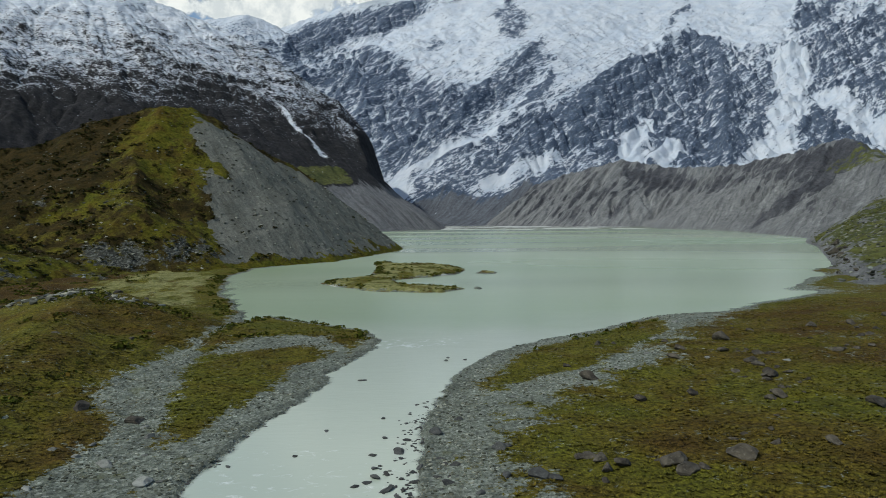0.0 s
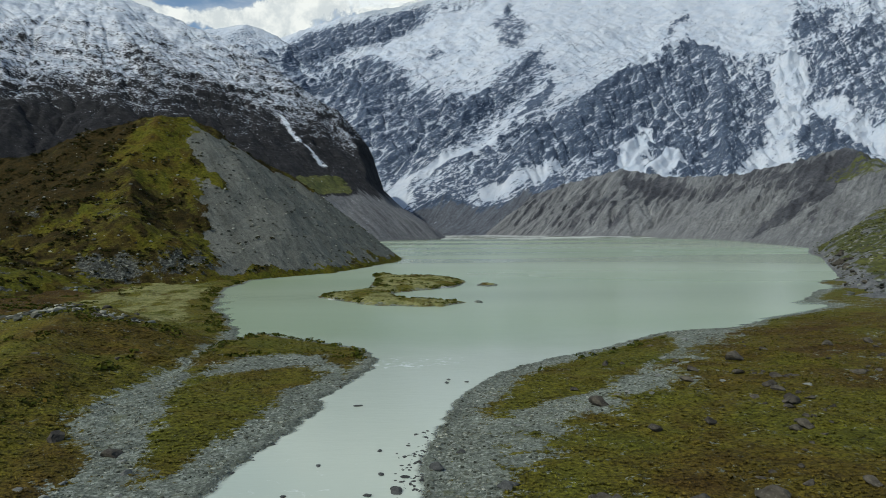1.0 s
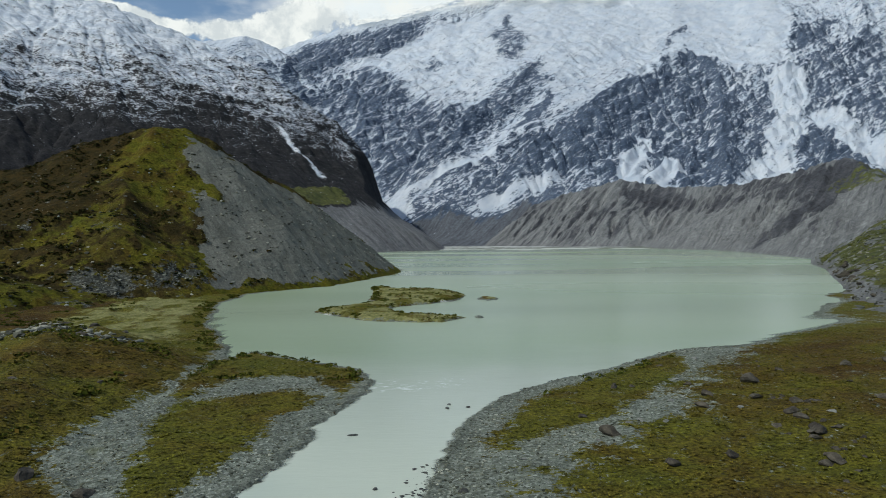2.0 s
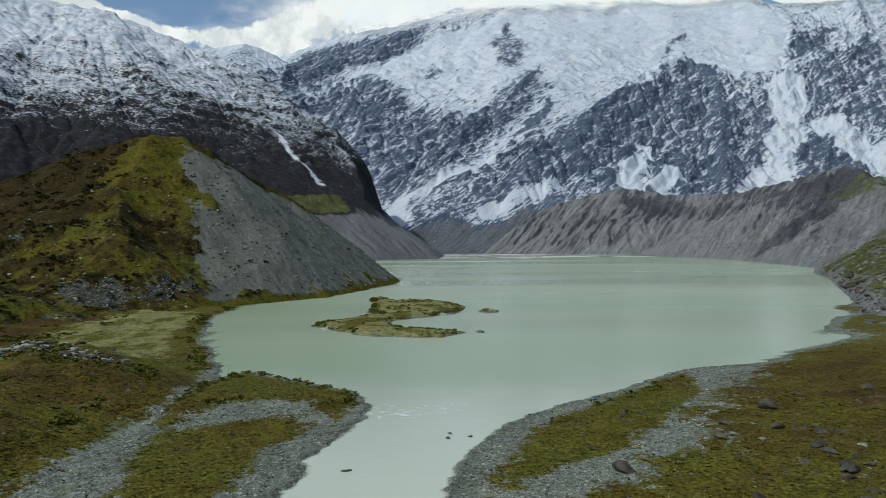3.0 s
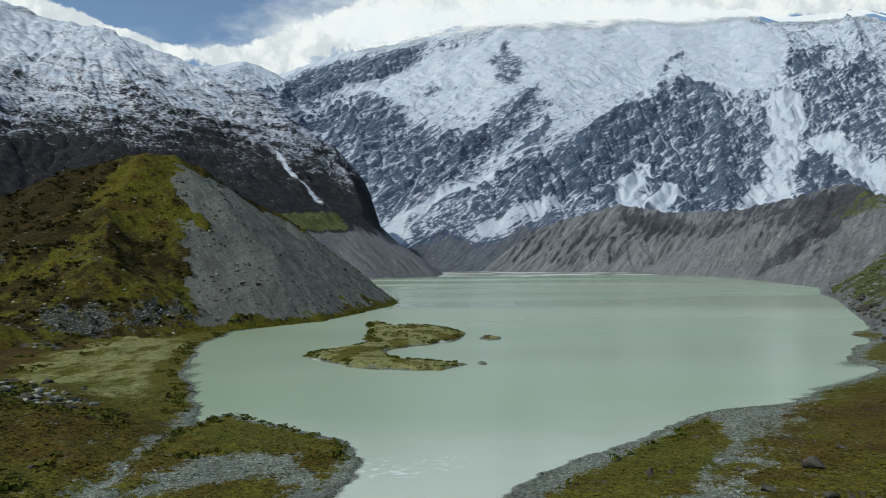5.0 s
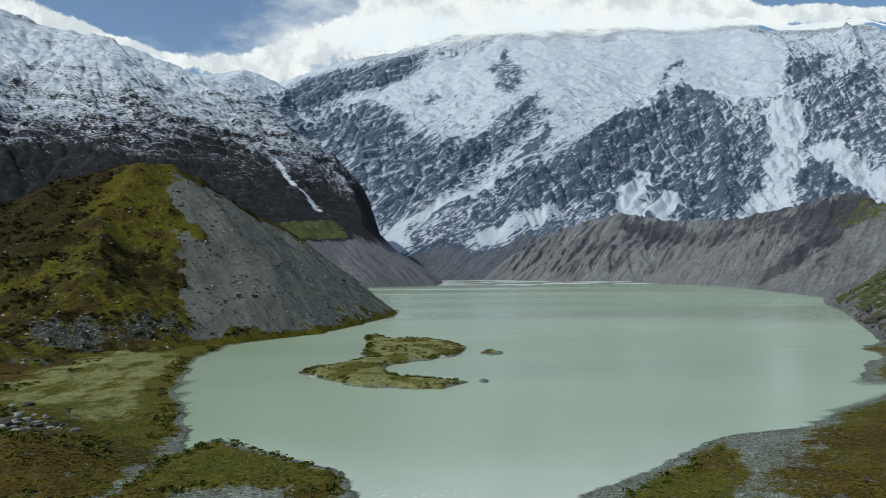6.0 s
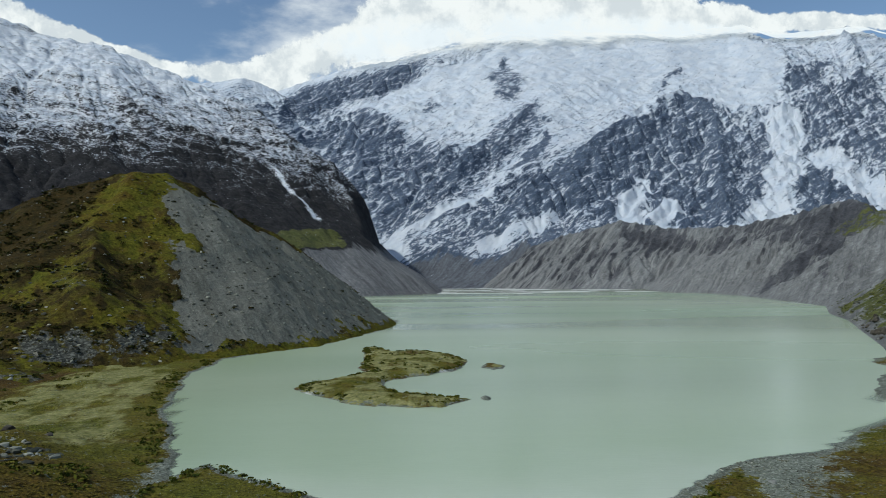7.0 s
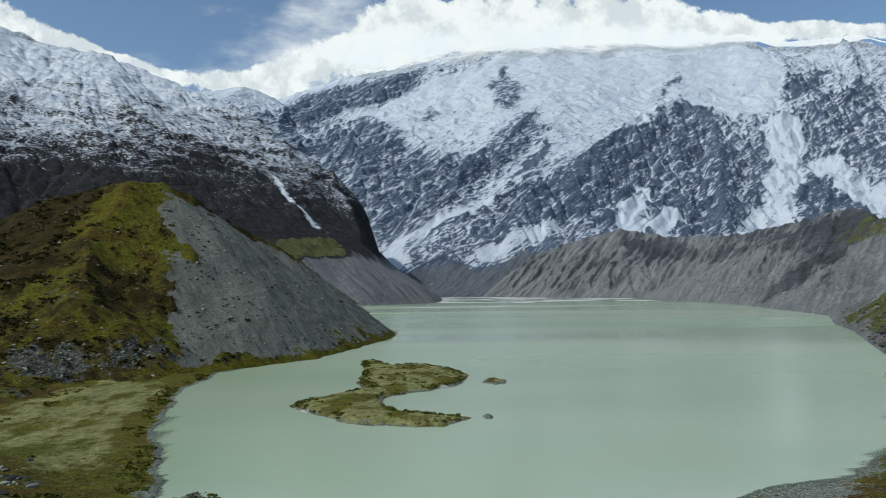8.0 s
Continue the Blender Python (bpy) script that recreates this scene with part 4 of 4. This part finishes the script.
# moraine wall on the far side of the lake
xs, ys = lines((110, 400, 3, 4), (400, 1300, 5, 5)), lines((205, 700, 3, 4.5), (700, 2420, 4.5, 6.5))
x, y, z = land(right_height, xs, ys)
z = weathered(z, 5.0, 40000, 2, 36, 0.025, 8, step(6, 30, z) * step(700, 850, y))
turf_right = (0.64 + 0.55 * fbm(x, y, 18, 4, 47, 0.6)) * step(-60, 60, 700 - y) * step(1, 6, z) + 0.52 * step(-15, 15, z - 95) * step(-80, 20, x - 660) * (1 - step(1250, 1330, y))
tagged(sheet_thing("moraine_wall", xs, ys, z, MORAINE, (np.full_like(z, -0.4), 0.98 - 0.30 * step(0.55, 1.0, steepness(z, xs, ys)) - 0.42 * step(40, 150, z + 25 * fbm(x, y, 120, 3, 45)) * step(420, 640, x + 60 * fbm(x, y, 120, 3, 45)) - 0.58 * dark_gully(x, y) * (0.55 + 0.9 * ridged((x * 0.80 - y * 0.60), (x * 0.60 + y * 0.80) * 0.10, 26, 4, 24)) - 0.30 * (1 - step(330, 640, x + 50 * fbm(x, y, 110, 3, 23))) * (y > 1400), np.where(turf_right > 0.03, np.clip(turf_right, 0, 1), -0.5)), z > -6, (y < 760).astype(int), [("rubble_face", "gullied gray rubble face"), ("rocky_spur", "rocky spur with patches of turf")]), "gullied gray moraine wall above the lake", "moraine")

# dark mountain beside the valley
xs, ys = lines((-1750, -1000, 12, 5), (-1000, 60, 4.4, 4.4)), lines((880, 1300, 7, 4.6), (1300, 2290, 4.4, 4.8))
x, y, z = land(left_height, xs, ys)
z = left_wear(z)
low_part = left_cover(x, y, z, xs, ys)
tagged(sheet_thing("dark_mountain", xs, ys, z, LEFT_ROCK, low_part, z > -4, np.where(low_part[1] > 0.5, 2, np.where(z > 360, 0, 1)), [("snowy_crest", "snow-dusted rocky crest"), ("rock_face", "dark bare rock face with cloud shade in its colour"), ("scree_apron", "gray scree apron")]), "dark rocky mountainside dusted with fresh snow", "mountain")

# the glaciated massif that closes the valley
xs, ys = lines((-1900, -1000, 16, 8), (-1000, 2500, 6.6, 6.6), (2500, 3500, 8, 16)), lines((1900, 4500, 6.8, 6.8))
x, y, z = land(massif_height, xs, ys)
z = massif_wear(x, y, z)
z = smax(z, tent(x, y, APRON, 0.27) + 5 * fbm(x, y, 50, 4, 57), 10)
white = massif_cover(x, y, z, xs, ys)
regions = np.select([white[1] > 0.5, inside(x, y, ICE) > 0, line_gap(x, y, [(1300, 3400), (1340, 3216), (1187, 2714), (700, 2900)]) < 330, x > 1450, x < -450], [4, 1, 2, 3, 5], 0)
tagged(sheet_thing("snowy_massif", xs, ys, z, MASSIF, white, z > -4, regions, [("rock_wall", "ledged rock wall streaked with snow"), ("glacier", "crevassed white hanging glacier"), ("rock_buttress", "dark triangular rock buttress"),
                   ("summit_ridge", "snowy summit ridge with rock ribs"), ("rubble_apron", "gray rubble apron"), ("rock_cliff", "dark rock cliff under a snow cap")]), "high glaciated mountain massif of snow and gray rock coloured blue for haze", "mountain")

# low island in the lake
xs, ys = lines((-56, 34, 0.55, 0.55)), lines((236, 424, 0.9, 0.9))
x, y = np.meshgrid(xs, ys)
rim = inside(x + 1.3 * fbm(x, y, 8, 3, 111), y + 2.0 * fbm(x, y, 9, 3, 112), ISLAND)
z = np.where(rim > 0, 1.7 * (1 - np.exp(-rim / 3.5)) + 0.5 * np.abs(fbm(x, y, 6, 3, 113)) * step(0, 4, rim), rim * 0.3)
for sx, sy, rx, ry in SHOALS[:2]:
    z = np.maximum(z, (1 - np.hypot((x - sx) / rx, (y - sy) / ry) ** 2) * 0.8 + 0.5 * fbm(x, y, 3.5, 3, 114))
islet = step(0.1, 0.7, z) * (x > 22)
tagged(sheet_thing("island", xs, ys, z, GROUND, (np.maximum(np.clip(0.35 + rim / 4 + 0.5 * fbm(x, y, 14, 3, 115), 0, 1), islet), 0.60 + 0.5 * fbm(x, y, 16, 3, 116), 1 - step(0, 1.6, rim)), z > -0.6,
                   (rim > 1.4).astype(int), [("gravel_rim", "gray gravel rim"), ("turf_top", "dry yellow-green turf top")]),
       "low lake island with dry grass and scrub rim", "island")



# ---- cloud bank on the crest ----
def cloud_material(name, low, high, gaps, grey, most=1.0):
    n = Nodes(name)
    shape, dense, _ = n.attribute()
    puffs = n.math("ADD", n.math("SUBTRACT", n.noise(340, 10, 0.60), 0.5), n.math("MULTIPLY", n.math("SUBTRACT", n.noise(105, 8, 0.62), 0.5), 0.75))
    billow = n.math("ADD", n.math("MULTIPLY", puffs, gaps), shape)
    veil = n.ramp(billow, low, high, 0.0, most)
    tone = n.mix(n.ramp(n.noise(210, 9, 0.64), 0.40, 0.60), (grey, grey * 1.05, grey * 1.11), (0.93, 0.935, 0.94))
    glow = n.tree.nodes.new("ShaderNodeEmission")
    n.put(glow, "Color", tone)
    clear = n.tree.nodes.new("ShaderNodeBsdfTransparent")
    both = n.tree.nodes.new("ShaderNodeMixShader")
    n.put(both, 0, veil)
    n.tree.links.new(clear.outputs[0], both.inputs[1])
    n.tree.links.new(glow.outputs[0], both.inputs[2])
    n.tree.links.new(both.outputs[0], n.tree.nodes["Material Output"].inputs["Surface"])
    return n.mat


def cloud_bank(seed, material, rise, drop, ahead=None):
    """A long billowing roll of cloud. It stands up behind the crest or, with ahead given, lies as a veil on the crest's face."""
    marks = [-2700, -2070, -1622, -1200, -863, -518, -173, 518, 1208, 1829, 2174, 2600, 3600]
    u, v = np.meshgrid(np.linspace(-2700, 3600, 170), np.linspace(-1, 1, 64))
    base = np.interp(u, marks, [1690, 1515, 1355, 1290, 1345, 1480, 1600, 1650, 1690, 1690, 1665, 1665, 1650])
    tall = np.interp(u, marks, [280, 90, 105, 150, 250, 320, 470, 470, 420, 230, 120, 100, 90])
    z = base + drop * step(-800, -200, u) + v * tall * rise
    if ahead is None:
        y = 4440 + 25 * fbm(u, z, 260, 4, seed)
    else:
        line = np.interp(u, [c[0] for c in SKYLINE], [c[1] for c in SKYLINE])
        y = line - np.maximum(0, crest_height(u) + 30 - z) / 0.68 + np.where(z > crest_height(u) + 30, 20, 0) - ahead + 9 * fbm(u, z, 260, 4, seed)
    shape = 1.0 - np.where(v < 0, np.abs(v) ** 1.1, np.abs(v) ** 1.7) * 1.75 + 0.30 * step(1300, 2000, u) * (1 - np.abs(v))
    if ahead is not None:
        shape = shape - 1.5 * (1 - step(-900, -450, u))
    k = np.arange(u.size).reshape(u.shape)
    faces = np.stack([k[:-1, :-1].ravel(), k[:-1, 1:].ravel(), k[1:, 1:].ravel(), k[1:, :-1].ravel()], 1)
    mesh = mesh_from("cloud_bank", np.stack([u.ravel(), y.ravel(), z.ravel()], 1), faces, True, np.stack([shape.ravel()] * 3, 1))
    mesh.materials.append(material)
    return tagged(new("cloud_bank", mesh), "white billowing cloud bank hanging on the summit ridge", "cloud", kind="structure")


cloud_bank(121, cloud_material("bright_cloud", 0.10, 0.52, 2.3, 0.68), 1.0, 0)
cloud_bank(131, cloud_material("thin_cloud", 0.08, 0.75, 2.1, 0.88, 0.90), 0.60, -120, 18)


# ---- stones, tufts and scrub ----
rng = np.random.default_rng(7)


def sample(count, x0, x1, y0, y1, chance, nearer=0.0):
    """Places in a stretch of the plan, thinned by chance(x, y); nearer > 0 crowds them to small y."""
    got = []
    while sum(map(len, got)) < count:
        k = count * 4
        px, py = rng.uniform(x0, x1, k), y0 + (y1 - y0) * rng.uniform(0, 1, k) ** (1 + nearer)
        ok = rng.uniform(0, 1, k) < chance(px, py)
        got.append(np.stack([px[ok], py[ok]], 1))
        if len(got) > 40:
            break
    return np.concatenate(got)[:count]


def on_ground(p, sink=0.0):
    return np.column_stack([p, np.maximum(ground_height(p[:, 0], p[:, 1]), -0.12) - sink])


def covers(x, y):
    gap = lake_gap(x, y)
    return (gap, *ground_cover(x, y, gap))


def stony(x, y):
    gap, grass, _, _ = covers(x, y)
    return np.where((gap > -0.6) & (grass < 0.45), 1.0, 0.0) * (0.25 + 0.75 * step(-0.2, 0.4, fbm(x, y, 7, 3, 141)))


def grassy(x, y):
    gap, grass, dry, rust = covers(x, y)
    return np.where((gap > 1.2) & (grass > 0.5), 1.0, 0.0) * (0.35 + 0.65 * step(-0.4, 0.4, fbm(x, y, 9, 3, 142))) * (1 - 0.7 * step(0.5, 0.8, dry)) * (1 - 0.6 * step(0.3, 0.9, rust))


stones, stone_faces = ball(1, 0.05, 3, 8)
p = sample(13000, -60, 75, 52, 200, stony, 0.9)
size = 0.07 + 0.30 * rng.uniform(0, 1, len(p)) ** 4 + 0.05 * rng.uniform(0, 1, len(p))
tagged(strewn("gravel_stones", stones, stone_faces, on_ground(p), size, rng.uniform(0, 6.28, len(p)), np.full(len(p), 0.8), PEBBLE), "loose gray river stones on the gravel banks", "stones", kind="stuff")

# stones that break the surface in the shallows of the stream
p = sample(520, -26, 8, 56, 100, lambda x, y: step(-4.5, -0.5, lake_gap(x, y)) * (lake_gap(x, y) < 0.3) * np.where(x > -10, 1.0, 0.6 * step(-1.2, -0.4, lake_gap(x, y))))
size = 0.14 + 0.34 * rng.uniform(0, 1, len(p)) ** 2
tagged(strewn("shallow_stones", stones, stone_faces, np.column_stack([p, np.full(len(p), -0.05)]), size, rng.uniform(0, 6.28, len(p)), np.full(len(p), 0.75), WET_STONE), "wet dark stones in the stream shallows", "stones", kind="stuff")


def blades(count, seed, kinds=10):
    """Tufts of grass: tapered blades that lean outwards from one root."""
    r = np.random.default_rng(seed)
    made = []
    for _ in range(kinds):
        v = []
        for a in np.linspace(0, 2 * np.pi, count, endpoint=False) + r.uniform(0, 1, count):
            out, side = np.array([math.cos(a), math.sin(a), 0]), np.array([-math.sin(a), math.cos(a), 0])
            root, wide = out * r.uniform(0.0, 0.22), r.uniform(0.16, 0.30)
            tip = out * r.uniform(0.55, 1.15) + np.array([0, 0, r.uniform(0.25, 0.70)])
            v += [root - side * wide, root + side * wide, tip]
        made.append(v)
    return np.array(made), np.arange(count * 3).reshape(-1, 3)


tufts, tuft_faces = blades(9, 5)
p = sample(60000, -75, 125, 54, 220, grassy, 1.1)
size = 0.20 + 0.42 * rng.uniform(0, 1, len(p)) ** 3
tagged(strewn("tussock_grass", tufts, tuft_faces, on_ground(p, 0.02), size, rng.uniform(0, 6.28, len(p)), rng.uniform(0.5, 1.0, len(p)), TUSSOCK), "olive and rusty alpine tussock grass", "grass", kind="stuff")


def foliage(sprays, seed, kinds=8):
    """Scrub: uneven lobes clad in small leaf sprays that face outwards, with gaps between."""
    r = np.random.default_rng(seed)
    made = []
    for _ in range(kinds):
        v = []
        lobes = [np.array([math.cos(a) * o, math.sin(a) * o, h]) for a, o, h in zip(r.uniform(0, 6.283, 3), r.uniform(0.1, 0.5, 3), r.uniform(0.05, 0.28, 3))]
        wide = r.uniform(0.30, 0.52, 3)
        for i in range(sprays):
            d = r.normal(size=3)
            d[2] = abs(d[2]) * 1.2
            d /= np.linalg.norm(d)
            c = lobes[i % 3] + d * wide[i % 3] * r.uniform(0.8, 1.15)
            tilt = d + r.normal(size=3) * 0.45
            tilt /= np.linalg.norm(tilt)
            u = np.cross(tilt, r.normal(size=3))
            u /= np.linalg.norm(u)
            w = np.cross(tilt, u)
            s = r.uniform(0.18, 0.36)
            v += [c - u * s, c - w * s * 0.7, c + u * s, c + w * s * 0.7]
        made.append(v)
    return np.array(made), np.arange(sprays * 4).reshape(-1, 4)


bushes, bush_faces = foliage(14, 9)


def brushy(x, y):
    z = hill_height(x, y)
    scree, shrub, rock = hill_cover(x, y, z)
    lumps = step(-0.25, 0.20, fbm(x, y, 16, 4, 143))
    return np.where((scree < 0.3) & (z > ground_height(x, y)), np.clip(shrub * 2.0 - 0.30, 0.12, 1) * lumps, 0.010 * (z > 2))


p = sample(13000, -340, -10, 230, 640, brushy, 0.2)
spots = np.column_stack([p, hill_height(p[:, 0], p[:, 1]) - 0.1])
tagged(strewn("hill_scrub", bushes, bush_faces, spots, 0.8 + 2.6 * rng.uniform(0, 1, len(p)) ** 3, rng.uniform(0, 6.28, len(p)), rng.uniform(0.5, 0.8, len(p)), SHRUB),
       "dark low alpine scrub on the moraine hill", "scrub", kind="stuff")


def fringe(x, y):
    """Scrub along the lake shore beyond the bar and on the left bank."""
    gap = lake_gap(x, y)
    edge = step(0.8, 2.5, gap) * (1 - step(4, 9, gap)) * (y > 185) * (x < -40)
    bar = 0.7 * (inside(x, y, BAR_SHORE) > 0.3) * (inside(x, y, BAR_SHORE) < 3.5) * (y > 150)
    knoll = 0.8 * (x < -55) * (y < np.where(x < -118, 320, 205)) * (gap > 12) * step(0.05, 0.35, fbm(x, y, 20, 3, 144))
    strip = 0.35 * (inside(x, y, STRIP) > 0.2) * (gap < 6) * (gap > 2)
    return np.maximum.reduce([edge * step(-0.25, 0.2, fbm(x, y, 14, 3, 145)), bar, knoll, strip])


p = sample(3600, -190, 66, 70, 420, fringe)
tagged(strewn("shore_scrub", bushes, bush_faces, on_ground(p, 0.1), 0.6 + 1.2 * rng.uniform(0, 1, len(p)) ** 2, rng.uniform(0, 6.28, len(p)), rng.uniform(0.55, 0.9, len(p)), SHORE_SHRUB),
       "dark green scrub along the grassy lake shore", "scrub", kind="stuff")


def island_rim(x, y):
    rim = inside(x, y, ISLAND)
    return (rim > 0.6) * (0.15 + 0.85 * (rim < 3.5)) * step(-0.3, 0.2, fbm(x, y, 12, 3, 146))


p = sample(950, -45, 22, 244, 415, island_rim)
tagged(strewn("island_scrub", bushes, bush_faces, np.column_stack([p, 1.5 * (1 - np.exp(-inside(p[:, 0], p[:, 1], ISLAND) / 3.5))]), 0.6 + 1.2 * rng.uniform(0, 1, len(p)) ** 2,
              rng.uniform(0, 6.28, len(p)), rng.uniform(0.6, 0.9, len(p)), SHORE_SHRUB), "dark green scrub along the island rim", "scrub", kind="stuff")

# fallen rocks on the scree and at the hill's foot
p = sample(5200, -260, -30, 240, 620, lambda x, y: (hill_height(x, y) > 1.5) * (0.14 + 0.25 * scree_part(x, y) + 0.8 * (hill_cover(x, y, hill_height(x, y))[2] > 0.45)))
tagged(strewn("scree_rocks", stones, stone_faces, np.column_stack([p, hill_height(p[:, 0], p[:, 1])]), 0.25 + 1.4 * rng.uniform(0, 1, len(p)) ** 4, rng.uniform(0, 6.28, len(p)),
              np.full(len(p), 0.8), SCREE_ROCK), "gray rocks fallen on the scree slope", "rocks", kind="stuff")

# rocks strewn over the spur beyond the lake's near corner
p = sample(5200, 140, 470, 240, 680, lambda x, y: (right_height(x, y) > 0.8) * (0.3 + 0.7 * step(-0.2, 0.3, fbm(x, y, 40, 3, 148))))
tagged(strewn("spur_rocks", stones, stone_faces, np.column_stack([p, right_height(p[:, 0], p[:, 1])]), 0.5 + 1.5 * rng.uniform(0, 1, len(p)) ** 4, rng.uniform(0, 6.28, len(p)),
              np.full(len(p), 0.8), SCREE_ROCK), "gray rocks strewn over the lakeside spur", "rocks", kind="stuff")

p = sample(1300, 150, 520, 250, 760, lambda x, y: (right_height(x, y) > 1.2) * step(0.0, 0.35, fbm(x, y, 50, 3, 47)))
tagged(strewn("spur_scrub", bushes, bush_faces, np.column_stack([p, right_height(p[:, 0], p[:, 1])]), 0.9 + 1.5 * rng.uniform(0, 1, len(p)) ** 2, rng.uniform(0, 6.28, len(p)),
              rng.uniform(0.5, 0.8, len(p)), SHORE_SHRUB), "yellow-green scrub on the lakeside spur", "scrub", kind="stuff")

# a belt of rubble over the knoll
p = sample(1500, -160, -66, 150, 225, lambda x, y: 1 - step(3, 14, line_gap(x, y, [(-140, 196), (-110, 192), (-92, 182), (-78, 176)]) + 3 * fbm(x, y, 9, 3, 149)))
tagged(strewn("knoll_rubble", stones, stone_faces, on_ground(p), 0.25 + 1.7 * rng.uniform(0, 1, len(p)) ** 4, rng.uniform(0, 6.28, len(p)), np.full(len(p), 0.8), SCREE_ROCK),
       "gray rubble on the crown of the knoll", "rocks", kind="stuff")

# ---- boulders, each a thing of its own ----
rocks, rock_faces = ball(3, 0.018, 21, 7)


def rock_mesh(k, material):
    mesh = mesh_from("boulder", rocks[k], rock_faces, False)
    mesh.materials.append(material)
    return mesh


DARK = [rock_mesh(k, BOULDER) for k in range(7)]
PALE = [rock_mesh(k, PALE_STONE) for k in range(7)]
WET = [rock_mesh(k, WET_STONE) for k in range(7)]


def boulder(x, y, size, meshes, label, group, flat=0.8, lift=0.08, z=None):
    z = float(ground_height(np.array([x]), np.array([y]))[0]) if z is None else z
    ob = new("boulder", meshes[int(rng.integers(7))])
    ob.matrix_world = pose(x, y, z + lift * size * flat, rng.uniform(-8, 8), rng.uniform(-8, 8), rng.uniform(0, 360)) @ Matrix.Diagonal((size, size * rng.uniform(0.75, 1.0), size * flat, 1))
    return tagged(ob, label, "boulder", group)


BANK = [(57, 120, 1.3), (51, 103, 1.7), (58, 137, 1.9), (52, 123, 1.2), (25, 108, 1.5), (55, 85, 1.7), (56, 81, 1.4), (42, 72, 0.9), (32, 71, 1.6), (25, 71, 1.4), (25.5, 68, 1.3), (20, 71, 1.1),
        (18, 70, 0.9), (46, 127, 1.3), (42, 119, 1.2), (52, 112, 1.0), (50, 103, 1.1), (46, 91, 1.1), (37, 97, 1.1), (29, 95, 0.9), (71, 120, 1.4), (82, 148, 1.3), (93, 152, 1.2), (108, 163, 1.5)]
for x, y, s in BANK:
    boulder(x, y, s * 1.25, DARK, "weathered dark gray boulder sunk in mossy turf", "boulders on the grassy bank", 0.75, 0.2)
for x, y in sample(70, 16, 115, 66, 165, lambda x, y: grassy(x, y) * np.maximum(0.25 * step(0.0, 0.35, fbm(x, y, 24, 3, 147)), 1 - step(2, 7, line_gap(x, y, [(18, 70), (33, 70), (46, 91), (50, 103), (57, 120), (71, 120), (93, 152)])))):
    boulder(x, y, 0.5 + 0.9 * rng.uniform() ** 2, DARK, "small dark boulder half buried in turf", "boulders on the grassy bank", 0.7)
for x, y, s in [(58, 112, 1.0), (47, 117, 0.9), (34, 112, 0.8), (31, 114, 0.7), (29, 113, 0.8), (23, 106, 0.7), (39, 124, 0.9), (47, 145, 0.9), (60, 168, 1.2), (12, 100, 0.6)]:
    boulder(x, y, s, PALE, "pale gray boulder on the gravel bank", "pale boulders on gravel", 0.6)
for x, y, s in [(-38, 77, 1.0), (-34, 75, 1.1), (-28, 70, 1.4), (-38, 81, 0.9), (-33, 84, 1.0), (-38, 68, 0.8), (-41, 78, 0.7), (-26.5, 70.5, 0.6), (-31, 78, 0.6), (-35, 88, 0.7)]:
    boulder(x, y, s, PALE, "pale flat boulder in the dry side channel", "boulders in the side channel", 0.5)
for x, y, s in [(-37, 90, 1.9), (-46, 95, 1.9), (-80, 176, 3.0), (-68, 130, 1.0), (-59, 141, 1.1), (-86, 196, 2.2), (-80, 200, 1.6), (-90, 190, 2.0), (-74, 186, 1.2), (-95, 205, 1.8)]:
    boulder(x, y, s, DARK, "large dark boulder on the turf bank", "boulders on the far bank", 0.7)
for x, y, s in [(-12.4, 87, 0.55), (-5.8, 92, 0.6), (-10.4, 113.5, 0.9), (-3.2, 79, 1.0), (-21, 75, 0.5), (-14.5, 78, 0.5), (-1, 88, 0.6), (-5, 84, 0.5), (-2.4, 83, 0.7), (-5.5, 74, 0.7), (-6, 78, 0.5), (-7, 69, 0.6),
                (-6, 70, 0.7), (-4, 68, 1.0), (3.8, 131, 0.6), (7, 129, 0.6), (3.4, 128.5, 0.7)]:
    boulder(x, y, s, WET, "dark wet boulder breaking the milky stream", "boulders in the stream", 0.45, 0.1, 0.0)
for x, y, s in [(3, 74, 0.8), (1, 85, 1.1), (8, 78, 1.3), (9, 79, 1.0), (8, 70, 0.9), (11, 69, 1.3), (12.5, 68.5, 1.2), (5, 66, 0.8), (2, 69, 0.9), (4, 90, 0.7)]:
    boulder(x, y, s, WET, "dark angular boulder on the stony shore", "boulders on the stony shore", 0.7)
for x, y in sample(34, -9, 4, 60, 84, lambda x, y: step(-9, -1, x) * step(-5, -1, lake_gap(x, y)) * (0.3 + 0.7 * (y < 74))):
    boulder(x, y, 0.35 + 0.5 * rng.uniform(), WET, "dark wet stone in the stony shallows", "stones in the shallows", 0.6, 0.15, 0.0)
for x, y in sample(26, 150, 300, 250, 520, lambda x, y: (right_height(x, y) > 0.6) * (1 - step(3, 16, lake_gap(x, y)))):
    boulder(x, y, 1.6 + 2.6 * rng.uniform() ** 2, DARK, "dark angular boulder on the spur shore", "boulders on the spur shore", 0.8, 0.1, float(right_height(np.array([x]), np.array([y]))[0]))
